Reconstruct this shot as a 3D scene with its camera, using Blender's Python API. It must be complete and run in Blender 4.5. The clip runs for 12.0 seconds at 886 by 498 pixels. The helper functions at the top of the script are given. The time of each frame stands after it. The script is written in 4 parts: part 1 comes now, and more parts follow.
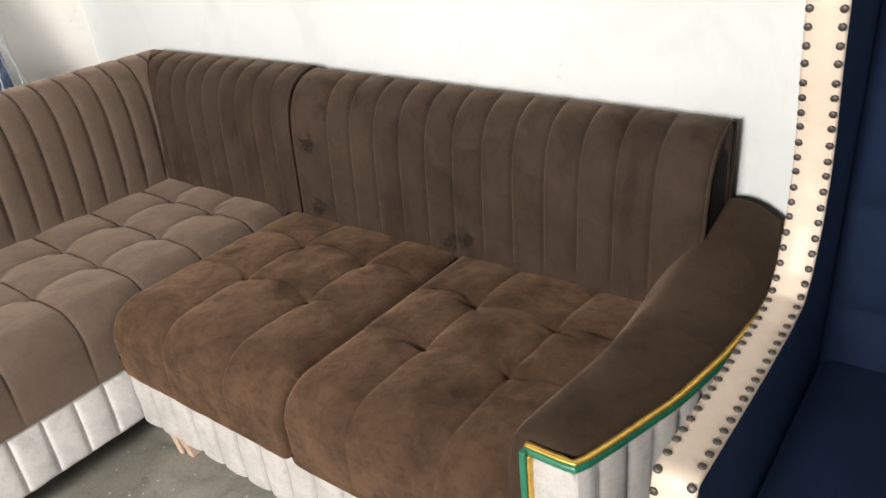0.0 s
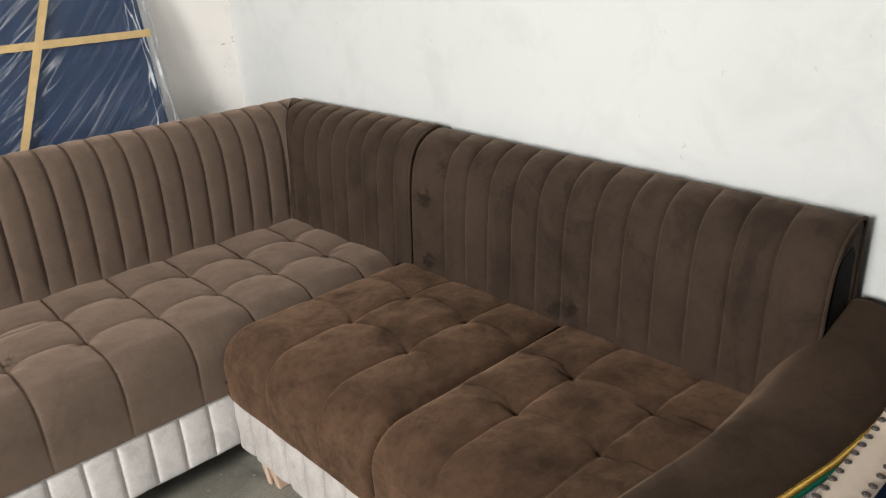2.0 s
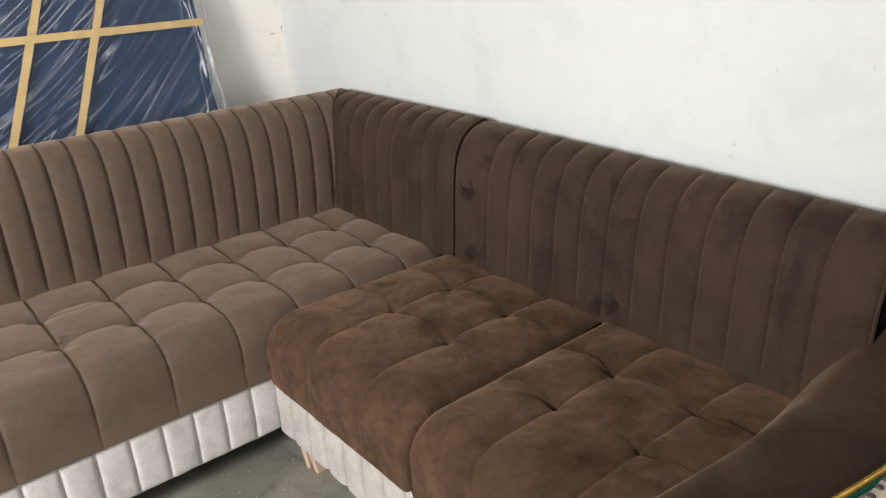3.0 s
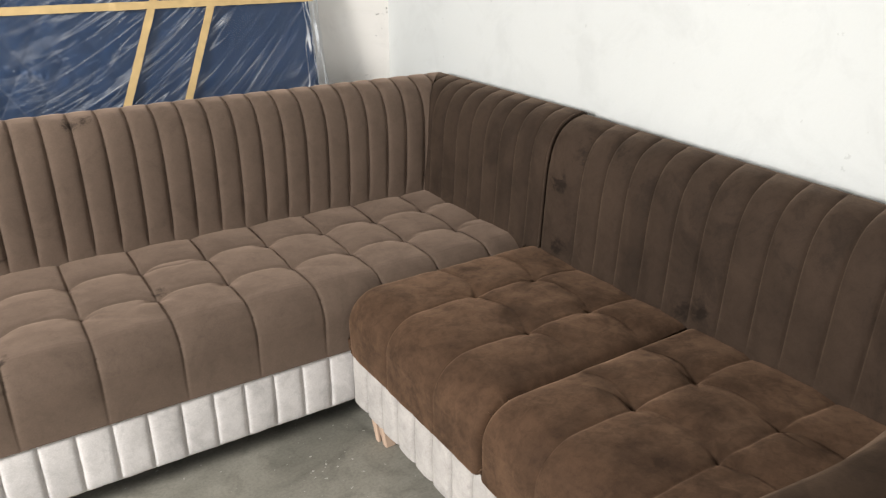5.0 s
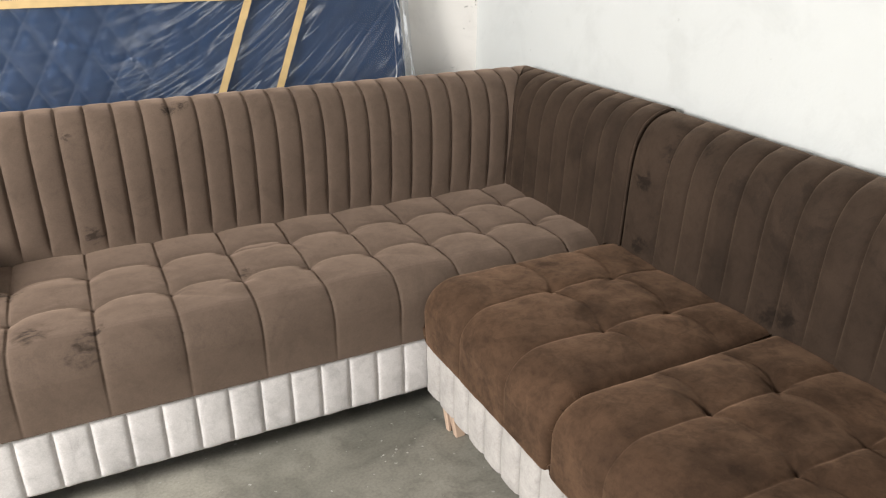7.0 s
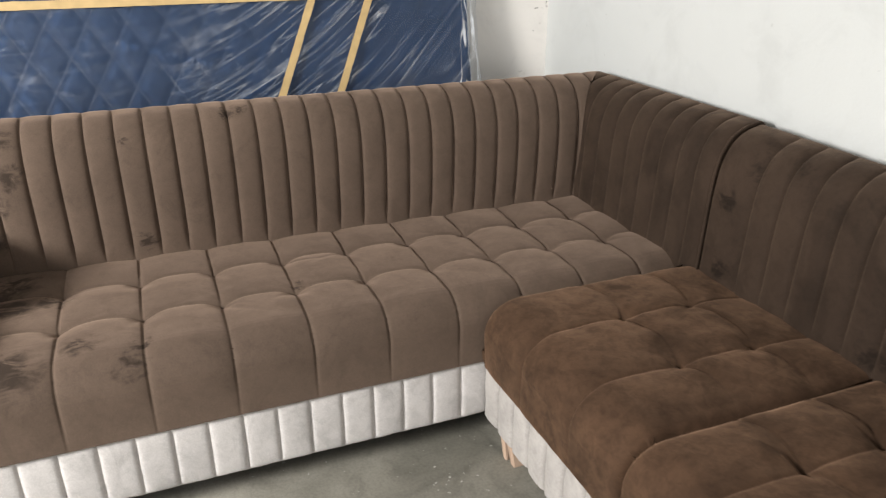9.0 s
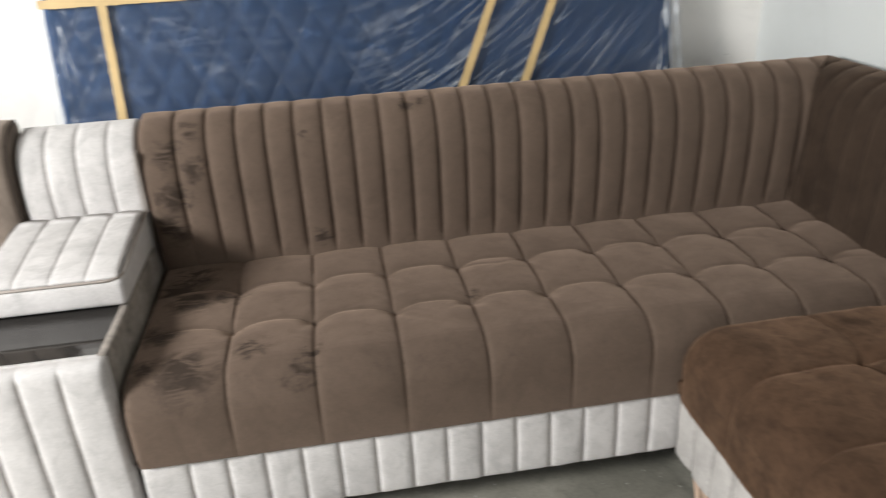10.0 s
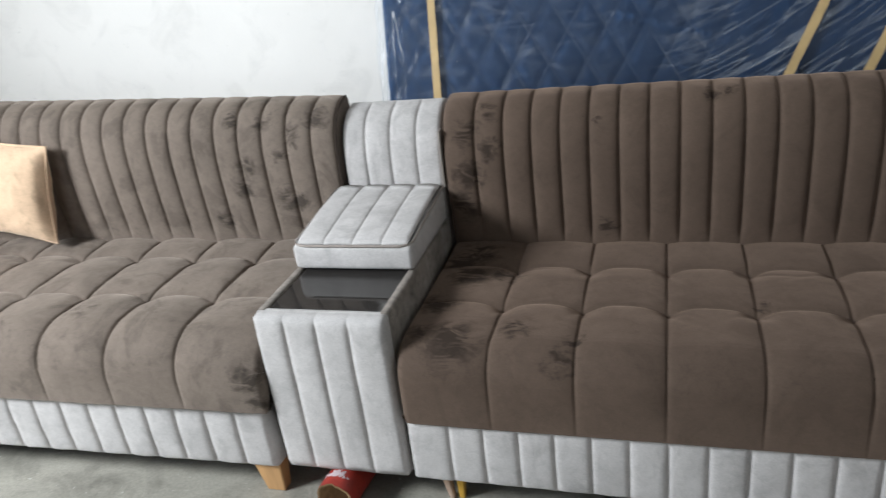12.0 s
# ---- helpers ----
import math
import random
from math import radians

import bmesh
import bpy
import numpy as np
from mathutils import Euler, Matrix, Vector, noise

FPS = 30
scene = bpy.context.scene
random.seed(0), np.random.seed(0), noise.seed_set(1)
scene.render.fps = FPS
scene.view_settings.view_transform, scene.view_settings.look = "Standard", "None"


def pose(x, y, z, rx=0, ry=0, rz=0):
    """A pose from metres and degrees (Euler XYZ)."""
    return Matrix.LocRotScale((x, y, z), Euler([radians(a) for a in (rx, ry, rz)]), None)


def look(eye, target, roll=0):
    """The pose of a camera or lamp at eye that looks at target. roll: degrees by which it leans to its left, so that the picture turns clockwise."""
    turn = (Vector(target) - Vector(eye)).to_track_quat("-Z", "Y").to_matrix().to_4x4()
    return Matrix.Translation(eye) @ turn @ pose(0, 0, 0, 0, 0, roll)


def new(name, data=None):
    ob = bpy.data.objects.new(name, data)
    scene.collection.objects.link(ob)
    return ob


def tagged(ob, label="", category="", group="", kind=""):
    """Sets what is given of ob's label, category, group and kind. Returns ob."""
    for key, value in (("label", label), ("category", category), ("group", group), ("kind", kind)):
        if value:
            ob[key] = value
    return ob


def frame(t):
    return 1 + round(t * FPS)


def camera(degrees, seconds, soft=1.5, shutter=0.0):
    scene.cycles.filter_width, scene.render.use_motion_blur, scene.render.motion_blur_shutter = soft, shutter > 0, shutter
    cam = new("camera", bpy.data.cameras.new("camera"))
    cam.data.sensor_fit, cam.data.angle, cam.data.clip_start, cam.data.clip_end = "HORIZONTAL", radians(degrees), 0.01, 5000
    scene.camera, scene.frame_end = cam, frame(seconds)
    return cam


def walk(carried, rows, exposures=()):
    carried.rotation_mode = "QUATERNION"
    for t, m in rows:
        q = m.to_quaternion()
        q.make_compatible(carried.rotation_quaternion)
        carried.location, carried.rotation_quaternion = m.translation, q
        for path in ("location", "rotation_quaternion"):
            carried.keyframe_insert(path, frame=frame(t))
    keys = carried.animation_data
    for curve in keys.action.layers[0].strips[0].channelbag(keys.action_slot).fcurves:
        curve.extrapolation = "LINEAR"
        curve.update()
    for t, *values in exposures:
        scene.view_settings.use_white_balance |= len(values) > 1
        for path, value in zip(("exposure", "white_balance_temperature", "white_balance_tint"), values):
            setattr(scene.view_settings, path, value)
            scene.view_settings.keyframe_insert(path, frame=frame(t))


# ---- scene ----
cam = camera(61.3, 12.0, soft=1.25, shutter=0.4)
EXPOSURES = [(0.0, 0.42, 6720, 10), (1.0, 0.05, 6640, 10), (2.5, 0.08, 6620, 10), (5.5, 0.24, 6620, 10), (8.5, 0.18, 6620, 10), (9.5, 0.05, 6600, 10), (10.5, -0.24, 6080, 6), (11.0, -0.34, 5980, 6), (11.5, -0.42, 5920, 6), (12.0, -0.62, 5880, 6)]
PATH = [
    (0, (-1.401, -2.097, 1.365), (-0.027, -0.971, 0.447), -6.0),
    (0.5, (-1.415, -2.101, 1.379), (-0.072, -0.881, 0.539), -5.1),
    (1, (-1.413, -2.108, 1.381), (-0.113, -0.801, 0.605), -4.5),
    (1.5, (-1.418, -2.108, 1.383), (-0.142, -0.763, 0.633), -3.7),
    (2, (-1.421, -2.108, 1.378), (-0.173, -0.738, 0.625), -3.1),
    (2.5, (-1.427, -2.105, 1.376), (-0.211, -0.712, 0.615), -3.0),
    (3, (-1.434, -2.106, 1.383), (-0.268, -0.673, 0.615), -2.7),
    (3.5, (-1.444, -2.105, 1.382), (-0.335, -0.628, 0.613), -2.0),
    (5.3, (-1.471, -2.094, 1.371), (-0.506, -0.532, 0.578), 0.3),
    (5.5, (-1.465, -2.099, 1.37), (-0.538, -0.518, 0.569), -0.0),
    (6, (-1.464, -2.101, 1.372), (-0.589, -0.494, 0.564), -0.3),
    (6.5, (-1.47, -2.104, 1.368), (-0.631, -0.476, 0.566), -0.2),
    (8.5, (-1.451, -2.064, 1.365), (-0.717, -0.382, 0.57), 0.4),
    (9, (-1.427, -1.98, 1.365), (-0.753, -0.276, 0.564), -0.1),
    (9.5, (-1.423, -1.844, 1.372), (-0.85, -0.116, 0.545), -1.3),
    (10, (-1.424, -1.769, 1.361), (-1.172, 0.025, 0.515), -3.0),
    (10.5, (-1.377, -1.741, 1.362), (-1.496, 0.072, 0.526), -4.9),
    (11, (-1.343, -1.742, 1.358), (-1.642, 0.051, 0.524), -6.0),
    (11.5, (-1.328, -1.738, 1.356), (-1.725, 0.032, 0.513), -6.6),
    (12, (-1.338, -1.735, 1.358), (-1.906, -0.003, 0.536), -7.3),
]
walk(cam, [(t, look(eye, target, roll)) for t, eye, target, roll in PATH],
     exposures=EXPOSURES)

# ---- world and light ----
world = bpy.data.worlds.new("world")
scene.world = world
world.use_nodes = True
wn = world.node_tree
sky = wn.nodes.new("ShaderNodeTexSky")
sky.sky_type = "NISHITA"
sky.sun_disc = False
sky.sun_elevation, sky.sun_rotation = radians(48), radians(215)
wn.links.new(sky.outputs[0], wn.nodes["Background"].inputs[0])
wn.nodes["Background"].inputs[1].default_value = 0.09

ROOM_W, ROOM_E, ROOM_S, ROOM_N, ROOM_H = -4.4, 0.125, -6.4, 0.79, 3.5
OPEN_S, OPEN_N, OPEN_H = -3.0, -1.2, 2.7
# unseen opening added in the south wall to hold the fill lamp
FILL_GAP_W, FILL_GAP_E, FILL_GAP_H = -4.2, -1.9, 2.5


def area_lamp(name, m, sx, sy, power, colour):
    data = bpy.data.lights.new(name, "AREA")
    data.shape, data.size, data.size_y, data.energy, data.color = "RECTANGLE", sx, sy, power, colour
    ob = new(name, data)
    ob.matrix_world = m
    return ob


# daylight in the open shop front
area_lamp("shopfront_daylight", look((ROOM_W - 0.05, -1.75, 2.0), (-0.9, -0.3, 0.5)), 0.8, 0.8, 245, (1.0, 0.985, 0.96))
# added fill light from the south, brightening the surfaces that face it
area_lamp("south_fill", look(((FILL_GAP_W + FILL_GAP_E) / 2, ROOM_S - 0.05, 1.5), (-1.6, 0, 0.6)), 2.0, 1.9, 70, (1.0, 0.985, 0.96))


# ---- materials ----
def material(name):
    mat = bpy.data.materials.new(name)
    mat.use_nodes = True
    nt = mat.node_tree
    return mat, nt, nt.nodes["Principled BSDF"]


def node(nt, kind, **values):
    n = nt.nodes.new(kind)
    for key, value in values.items():
        n.inputs[key].default_value = value
    return n


def coords(nt):
    return nt.nodes.new("ShaderNodeNewGeometry").outputs["Position"]


def noise_tex(nt, scale, detail=4.0, rough=0.55, distortion=0.0, vec=None, stretch=None):
    n = node(nt, "ShaderNodeTexNoise", Scale=scale, Detail=detail, Roughness=rough, Distortion=distortion)
    v = vec or coords(nt)
    if stretch:
        mp = nt.nodes.new("ShaderNodeMapping")
        mp.inputs["Scale"].default_value = stretch
        nt.links.new(v, mp.inputs["Vector"])
        v = mp.outputs[0]
    nt.links.new(v, n.inputs["Vector"])
    return n.outputs["Fac"]


def ramp(nt, fac, stops):
    r = nt.nodes.new("ShaderNodeValToRGB")
    els = r.color_ramp.elements
    while len(els) < len(stops):
        els.new(0.5)
    for e, (p, c) in zip(els, stops):
        e.position, e.color = p, (*c, 1) if len(c) == 3 else c
    nt.links.new(fac, r.inputs[0])
    return r.outputs[0]


def mix(nt, fac, a, b, blend="MIX"):
    m = nt.nodes.new("ShaderNodeMix")
    m.data_type, m.blend_type = "RGBA", blend
    for sock, v in ((m.inputs[0], fac), (m.inputs[6], a), (m.inputs[7], b)):
        if isinstance(v, (int, float)):
            sock.default_value = v
        elif isinstance(v, tuple):
            sock.default_value = (*v, 1)
        else:
            nt.links.new(v, sock)
    return m.outputs[2]


def bump(nt, bsdf, height, strength=0.2, distance=0.002):
    b = node(nt, "ShaderNodeBump", Strength=strength, Distance=distance)
    nt.links.new(height, b.inputs["Height"])
    nt.links.new(b.outputs[0], bsdf.inputs["Normal"])


def grey(v):
    return (v, v, v)


def shade(c, k):
    return tuple(min(1.0, q * k) for q in c)


def smudges(nt, spots):
    """A mask of soft, ragged rub marks round the given (x, y, z, radius)."""
    pos = coords(nt)
    wob = node(nt, "ShaderNodeTexNoise", Scale=30.0, Detail=5.0, Roughness=0.68, Distortion=0.6)
    nt.links.new(pos, wob.inputs["Vector"])
    off = nt.nodes.new("ShaderNodeVectorMath")
    off.operation = "MULTIPLY_ADD"
    nt.links.new(wob.outputs["Color"], off.inputs[0])
    off.inputs[1].default_value = (0.10, 0.10, 0.085)
    nt.links.new(pos, off.inputs[2])
    total = None
    for x, y, z, r in spots:
        d = nt.nodes.new("ShaderNodeVectorMath")
        d.operation = "DISTANCE"
        nt.links.new(off.outputs[0], d.inputs[0])
        d.inputs[1].default_value = (x + 0.05, y + 0.05, z + 0.042)
        m = node(nt, "ShaderNodeMapRange")
        m.inputs["From Min"].default_value, m.inputs["From Max"].default_value = r, r * 0.45
        nt.links.new(d.outputs["Value"], m.inputs["Value"])
        if total is None:
            total = m.outputs[0]
        else:
            mx = nt.nodes.new("ShaderNodeMath")
            mx.operation = "MAXIMUM"
            nt.links.new(total, mx.inputs[0])
            nt.links.new(m.outputs[0], mx.inputs[1])
            total = mx.outputs[0]
    return total


def velvet(name, colour, nap=0.5, sheen=0.35, sheen_tint=(0.75, 0.6, 0.5), patch=3.0, spots=(), rub=0.45, brush=0.3, crumple=0.0):
    """Pile fabric: brushed nap in lighter and darker strokes, fine grain, soft sheen."""
    mat, nt, b = material(name)
    big = noise_tex(nt, patch, 3, 0.5, 0.6)
    strokes = noise_tex(nt, 9.0, 6, 0.62, 0.5)
    fine = noise_tex(nt, 260.0, 2, 0.6)
    marks = noise_tex(nt, 46.0, 5, 0.65, 0.8)
    swept = ramp(nt, noise_tex(nt, 5.5, 5, 0.62, 1.8, None, (1.0, 1.0, 0.7)), [(0.40, grey(0.0)), (0.46, grey(0.75)), (0.58, grey(1.0))])
    c1 = ramp(nt, big, [(0.3, shade(colour, 1 - 0.22 * nap)), (0.7, shade(colour, 1 + 0.22 * nap))])
    c2 = ramp(nt, strokes, [(0.34, grey(1 - 0.36 * nap)), (0.50, grey(1 - 0.10 * nap)), (0.64, grey(1.0))])
    c3 = ramp(nt, fine, [(0.3, grey(0.86)), (0.7, grey(1.0))])
    c4 = ramp(nt, marks, [(0.33, grey(1 - 0.30 * nap)), (0.55, grey(1.0))])
    col = mix(nt, 1.0, mix(nt, 1.0, mix(nt, 1.0, c1, c2, "MULTIPLY"), c3, "MULTIPLY"), c4, "MULTIPLY")
    col = mix(nt, brush * 0.75, col, mix(nt, 1.0, col, swept, "MULTIPLY"))
    rubbed = None
    if spots:
        s = smudges(nt, spots)
        rag = ramp(nt, noise_tex(nt, 22.0, 4, 0.6, 0.9, None, (0.6, 1.0, 1.3)), [(0.40, grey(0.0)), (0.53, grey(1.0))])
        patchy = mix(nt, 1.0, s, rag, "MULTIPLY")
        fac = nt.nodes.new("ShaderNodeMath")
        fac.operation = "MULTIPLY"
        nt.links.new(patchy, fac.inputs[0])
        fac.inputs[1].default_value = rub
        rubbed = fac.outputs[0]
        col = mix(nt, rubbed, col, shade(colour, 0.25))
    nt.links.new(col, b.inputs["Base Color"])
    b.inputs["Roughness"].default_value = 0.85
    b.inputs["Specular IOR Level"].default_value = 0.15
    nap_w = node(nt, "ShaderNodeMapRange")
    nap_w.inputs["From Min"].default_value, nap_w.inputs["From Max"].default_value = 0.36, 0.62
    nap_w.inputs["To Min"].default_value, nap_w.inputs["To Max"].default_value = sheen * (1 - 0.7 * nap), min(1.0, sheen * (1 + 0.25 * nap))
    nt.links.new(mix(nt, 0.35, strokes, marks), nap_w.inputs["Value"])
    lay = nt.nodes.new("ShaderNodeMath")
    lay.operation = "MULTIPLY"
    nt.links.new(nap_w.outputs[0], lay.inputs[0])
    nt.links.new(mix(nt, brush, grey(1.0), swept), lay.inputs[1])
    if rubbed is None:
        nt.links.new(lay.outputs[0], b.inputs["Sheen Weight"])
    else:
        keep = nt.nodes.new("ShaderNodeMath")
        keep.operation = "SUBTRACT"
        keep.inputs[0].default_value = 1.0
        nt.links.new(rubbed, keep.inputs[1])
        both = nt.nodes.new("ShaderNodeMath")
        both.operation = "MULTIPLY"
        nt.links.new(lay.outputs[0], both.inputs[0])
        nt.links.new(keep.outputs[0], both.inputs[1])
        nt.links.new(both.outputs[0], b.inputs["Sheen Weight"])
    b.inputs["Sheen Roughness"].default_value = 0.48
    b.inputs["Sheen Tint"].default_value = (*sheen_tint, 1)
    h = mix(nt, 0.5, fine, strokes)
    if crumple:
        h = mix(nt, 0.75, h, noise_tex(nt, 15.0, 5, 0.6, 0.3))
    bump(nt, b, h, 0.25 + crumple, 0.002 + 0.006 * crumple)
    return mat


def plain(name, colour, rough=0.5, metal=0.0, grain=40.0, vary=0.15, bumpy=0.1, spec=0.5, stretch=None):
    mat, nt, b = material(name)
    n1 = noise_tex(nt, grain, 4, 0.6, 0, None, stretch)
    n2 = noise_tex(nt, grain * 0.12, 3, 0.5)
    c = mix(nt, 1.0, ramp(nt, n1, [(0.25, shade(colour, 1 - vary)), (0.75, shade(colour, 1 + vary))]), ramp(nt, n2, [(0.3, grey(1 - vary * 0.7)), (0.7, grey(1.0))]), "MULTIPLY")
    nt.links.new(c, b.inputs["Base Color"])
    b.inputs["Roughness"].default_value, b.inputs["Metallic"].default_value = rough, metal
    b.inputs["Specular IOR Level"].default_value = spec
    bump(nt, b, n1, bumpy, 0.001)
    return mat


def wall_paint(name, colour, dirt):
    mat, nt, b = material(name)
    big = noise_tex(nt, 0.9, 5, 0.6, 0.6)
    mid = noise_tex(nt, 5.0, 6, 0.65, 0.8)
    fine = noise_tex(nt, 90.0, 3, 0.6)
    c = mix(nt, 1.0, ramp(nt, big, [(0.3, shade(colour, 1 - 0.05 - 0.08 * dirt)), (0.65, colour)]), ramp(nt, mid, [(0.34, grey(1 - 0.04 - 0.14 * dirt)), (0.5, grey(1.0))]), "MULTIPLY")
    chips = ramp(nt, noise_tex(nt, 26.0, 3, 0.7), [(0.27, grey(0.72)), (0.30, grey(1.0))])
    c = mix(nt, 0.4 + 0.6 * dirt, c, mix(nt, 1.0, c, chips, "MULTIPLY"))
    nt.links.new(c, b.inputs["Base Color"])
    b.inputs["Roughness"].default_value = 0.7
    bump(nt, b, mix(nt, 0.5, mid, fine), 0.25, 0.004)
    return mat


def concrete():
    mat, nt, b = material("concrete")
    big = noise_tex(nt, 1.6, 5, 0.6, 0.8)
    mid = noise_tex(nt, 7.0, 6, 0.65, 1.2)
    fine = noise_tex(nt, 120.0, 3, 0.6)
    c = ramp(nt, big, [(0.3, (0.185, 0.178, 0.148)), (0.5, (0.325, 0.308, 0.262)), (0.72, (0.435, 0.41, 0.35))])
    c = mix(nt, 1.0, c, ramp(nt, mid, [(0.3, grey(0.62)), (0.5, grey(0.92)), (0.7, grey(1.0))]), "MULTIPLY")
    c = mix(nt, 1.0, c, ramp(nt, fine, [(0.3, grey(0.8)), (0.6, grey(1.0))]), "MULTIPLY")
    specks = ramp(nt, noise_tex(nt, 55.0, 2, 0.5), [(0.70, grey(0.0)), (0.74, grey(0.7))])
    c = mix(nt, specks, c, (0.55, 0.54, 0.5))
    nt.links.new(c, b.inputs["Base Color"])
    nt.links.new(ramp(nt, mid, [(0.3, grey(0.45)), (0.7, grey(0.75))]), b.inputs["Roughness"])
    bump(nt, b, mix(nt, 0.4, mid, fine), 0.3, 0.003)
    return mat


def plastic_film():
    """Clear, crumpled wrapping film: mostly see-through, with glossy folds and painted pale fold highlights."""
    mat, nt, b = material("plastic_film")
    out = nt.nodes["Material Output"]
    clear = nt.nodes.new("ShaderNodeBsdfTransparent")
    clear.inputs[0].default_value = (0.93, 0.95, 0.97, 1)
    gloss = nt.nodes.new("ShaderNodeBsdfGlossy")
    gloss.inputs["Roughness"].default_value = 0.17
    gloss.inputs["Color"].default_value = (0.95, 0.97, 1, 1)
    creases = noise_tex(nt, 26.0, 6, 0.66, 1.2, None, (0.6, 1.0, 1.0))
    bp = node(nt, "ShaderNodeBump", Strength=0.4, Distance=0.008)
    nt.links.new(creases, bp.inputs["Height"])
    nt.links.new(bp.outputs[0], gloss.inputs["Normal"])
    fr = node(nt, "ShaderNodeFresnel", IOR=1.5)
    nt.links.new(bp.outputs[0], fr.inputs["Normal"])
    k = node(nt, "ShaderNodeMath")
    k.operation = "MULTIPLY_ADD"
    k.inputs[1].default_value, k.inputs[2].default_value = 0.6, -0.012
    nt.links.new(fr.outputs[0], k.inputs[0])
    # whitened creases and their highlights, painted as pale lines that sweep up from the slack side and steepen towards
    # the bands of tape
    pos = coords(nt)
    sep = nt.nodes.new("ShaderNodeSeparateXYZ")
    nt.links.new(pos, sep.inputs[0])

    def calc(op, a, b=0.0, c=0.0):
        m = nt.nodes.new("ShaderNodeMath")
        m.operation = op
        for sock, v in zip(m.inputs, (a, b, c)):
            if isinstance(v, float):
                sock.default_value = v
            else:
                nt.links.new(v, sock)
        return m.outputs[0]

    run = calc("MAXIMUM", calc("ADD", sep.outputs["X"], 1.7), 0.0)
    swept = calc("MULTIPLY_ADD", calc("MULTIPLY", run, run), -0.42, sep.outputs["Z"])

    def lines(across, along, seed, hi, field):
        """Thin pale lines, painted crease highlights, along a field of equal values."""
        comb = nt.nodes.new("ShaderNodeCombineXYZ")
        nt.links.new(calc("MULTIPLY", field, across), comb.inputs[0])
        nt.links.new(calc("MULTIPLY", sep.outputs["X"] if field is swept else sep.outputs["Z"], along), comb.inputs[1])
        comb.inputs[2].default_value = seed
        n = node(nt, "ShaderNodeTexNoise", Scale=1.0, Detail=1.0, Roughness=0.5, Distortion=0.0)
        nt.links.new(comb.outputs[0], n.inputs["Vector"])
        off = calc("ABSOLUTE", calc("SUBTRACT", n.outputs["Fac"], 0.5))
        return ramp(nt, off, [(0.0, grey(hi)), (0.008, grey(hi * 0.5)), (0.020, grey(0.0))])

    pleats = mix(nt, 1.0, mix(nt, 1.0, lines(17.0, 1.6, 2.0, 0.42, swept), lines(36.0, 2.6, 7.0, 0.28, swept), "ADD"), lines(10.0, 1.1, 5.0, 0.30, swept), "ADD")
    calm = node(nt, "ShaderNodeMapRange")
    calm.inputs["From Min"].default_value, calm.inputs["From Max"].default_value = -0.42, -0.62
    calm.inputs["To Min"].default_value = 0.3
    nt.links.new(sep.outputs["X"], calm.inputs["Value"])
    pleats = mix(nt, 1.0, pleats, calm.outputs[0], "MULTIPLY")
    slack = mix(nt, 1.0, lines(16.0, 2.4, 4.0, 0.07, swept), lines(34.0, 4.0, 9.0, 0.05, swept), "ADD")
    # the stitched diamonds show through as thin pale lines
    rows_ = []
    for sign in (1, -1):
        dot = nt.nodes.new("ShaderNodeVectorMath")
        dot.operation = "DOT_PRODUCT"
        nt.links.new(pos, dot.inputs[0])
        dot.inputs[1].default_value = (1 / 0.118, 0, sign / 0.197)
        add = nt.nodes.new("ShaderNodeMath")
        add.operation = "ADD"
        nt.links.new(dot.outputs["Value"], add.inputs[0])
        add.inputs[1].default_value = 1.866 / 0.118 - sign * 0.979 / 0.197
        ping = nt.nodes.new("ShaderNodeMath")
        ping.operation = "PINGPONG"
        nt.links.new(add.outputs[0], ping.inputs[0])
        ping.inputs[1].default_value = 0.5
        rows_.append(ramp(nt, ping.outputs[0], [(0.0, grey(0.06)), (0.016, grey(0.035)), (0.035, grey(0.0))]))
    slack = mix(nt, 1.0, slack, mix(nt, 1.0, rows_[0], rows_[1], "ADD"), "ADD")
    zone = node(nt, "ShaderNodeMapRange")
    zone.inputs["From Min"].default_value, zone.inputs["From Max"].default_value = -1.35, -1.0
    nt.links.new(sep.outputs["X"], zone.inputs["Value"])
    haze = mix(nt, zone.outputs[0], slack, pleats)
    # upright glints along both edges, painted as pale lines
    rim_zone = node(nt, "ShaderNodeMapRange")
    rim_zone.inputs["From Min"].default_value, rim_zone.inputs["From Max"].default_value = -0.37, -0.31
    nt.links.new(sep.outputs["X"], rim_zone.inputs["Value"])
    rim_zone2 = node(nt, "ShaderNodeMapRange")
    rim_zone2.inputs["From Min"].default_value, rim_zone2.inputs["From Max"].default_value = -2.14, -2.20
    nt.links.new(sep.outputs["X"], rim_zone2.inputs["Value"])
    rim_glints = mix(nt, 1.0, rim_zone.outputs[0], rim_zone2.outputs[0], "ADD")
    haze = mix(nt, 1.0, haze, mix(nt, 1.0, rim_glints, lines(30.0, 2.5, 5.0, 1.3, sep.outputs["X"]), "MULTIPLY"), "ADD")
    haze = mix(nt, 1.0, haze, ramp(nt, noise_tex(nt, 4.5, 3, 0.6), [(0.32, grey(0.10)), (0.66, grey(1.0))]), "MULTIPLY")
    haze = mix(nt, 1.0, haze, grey(0.022), "ADD")
    white = nt.nodes.new("ShaderNodeBsdfDiffuse")
    white.inputs["Color"].default_value = (0.76, 0.79, 0.84, 1)
    ms0 = nt.nodes.new("ShaderNodeMixShader")
    nt.links.new(haze, ms0.inputs[0])
    nt.links.new(clear.outputs[0], ms0.inputs[1])
    nt.links.new(white.outputs[0], ms0.inputs[2])
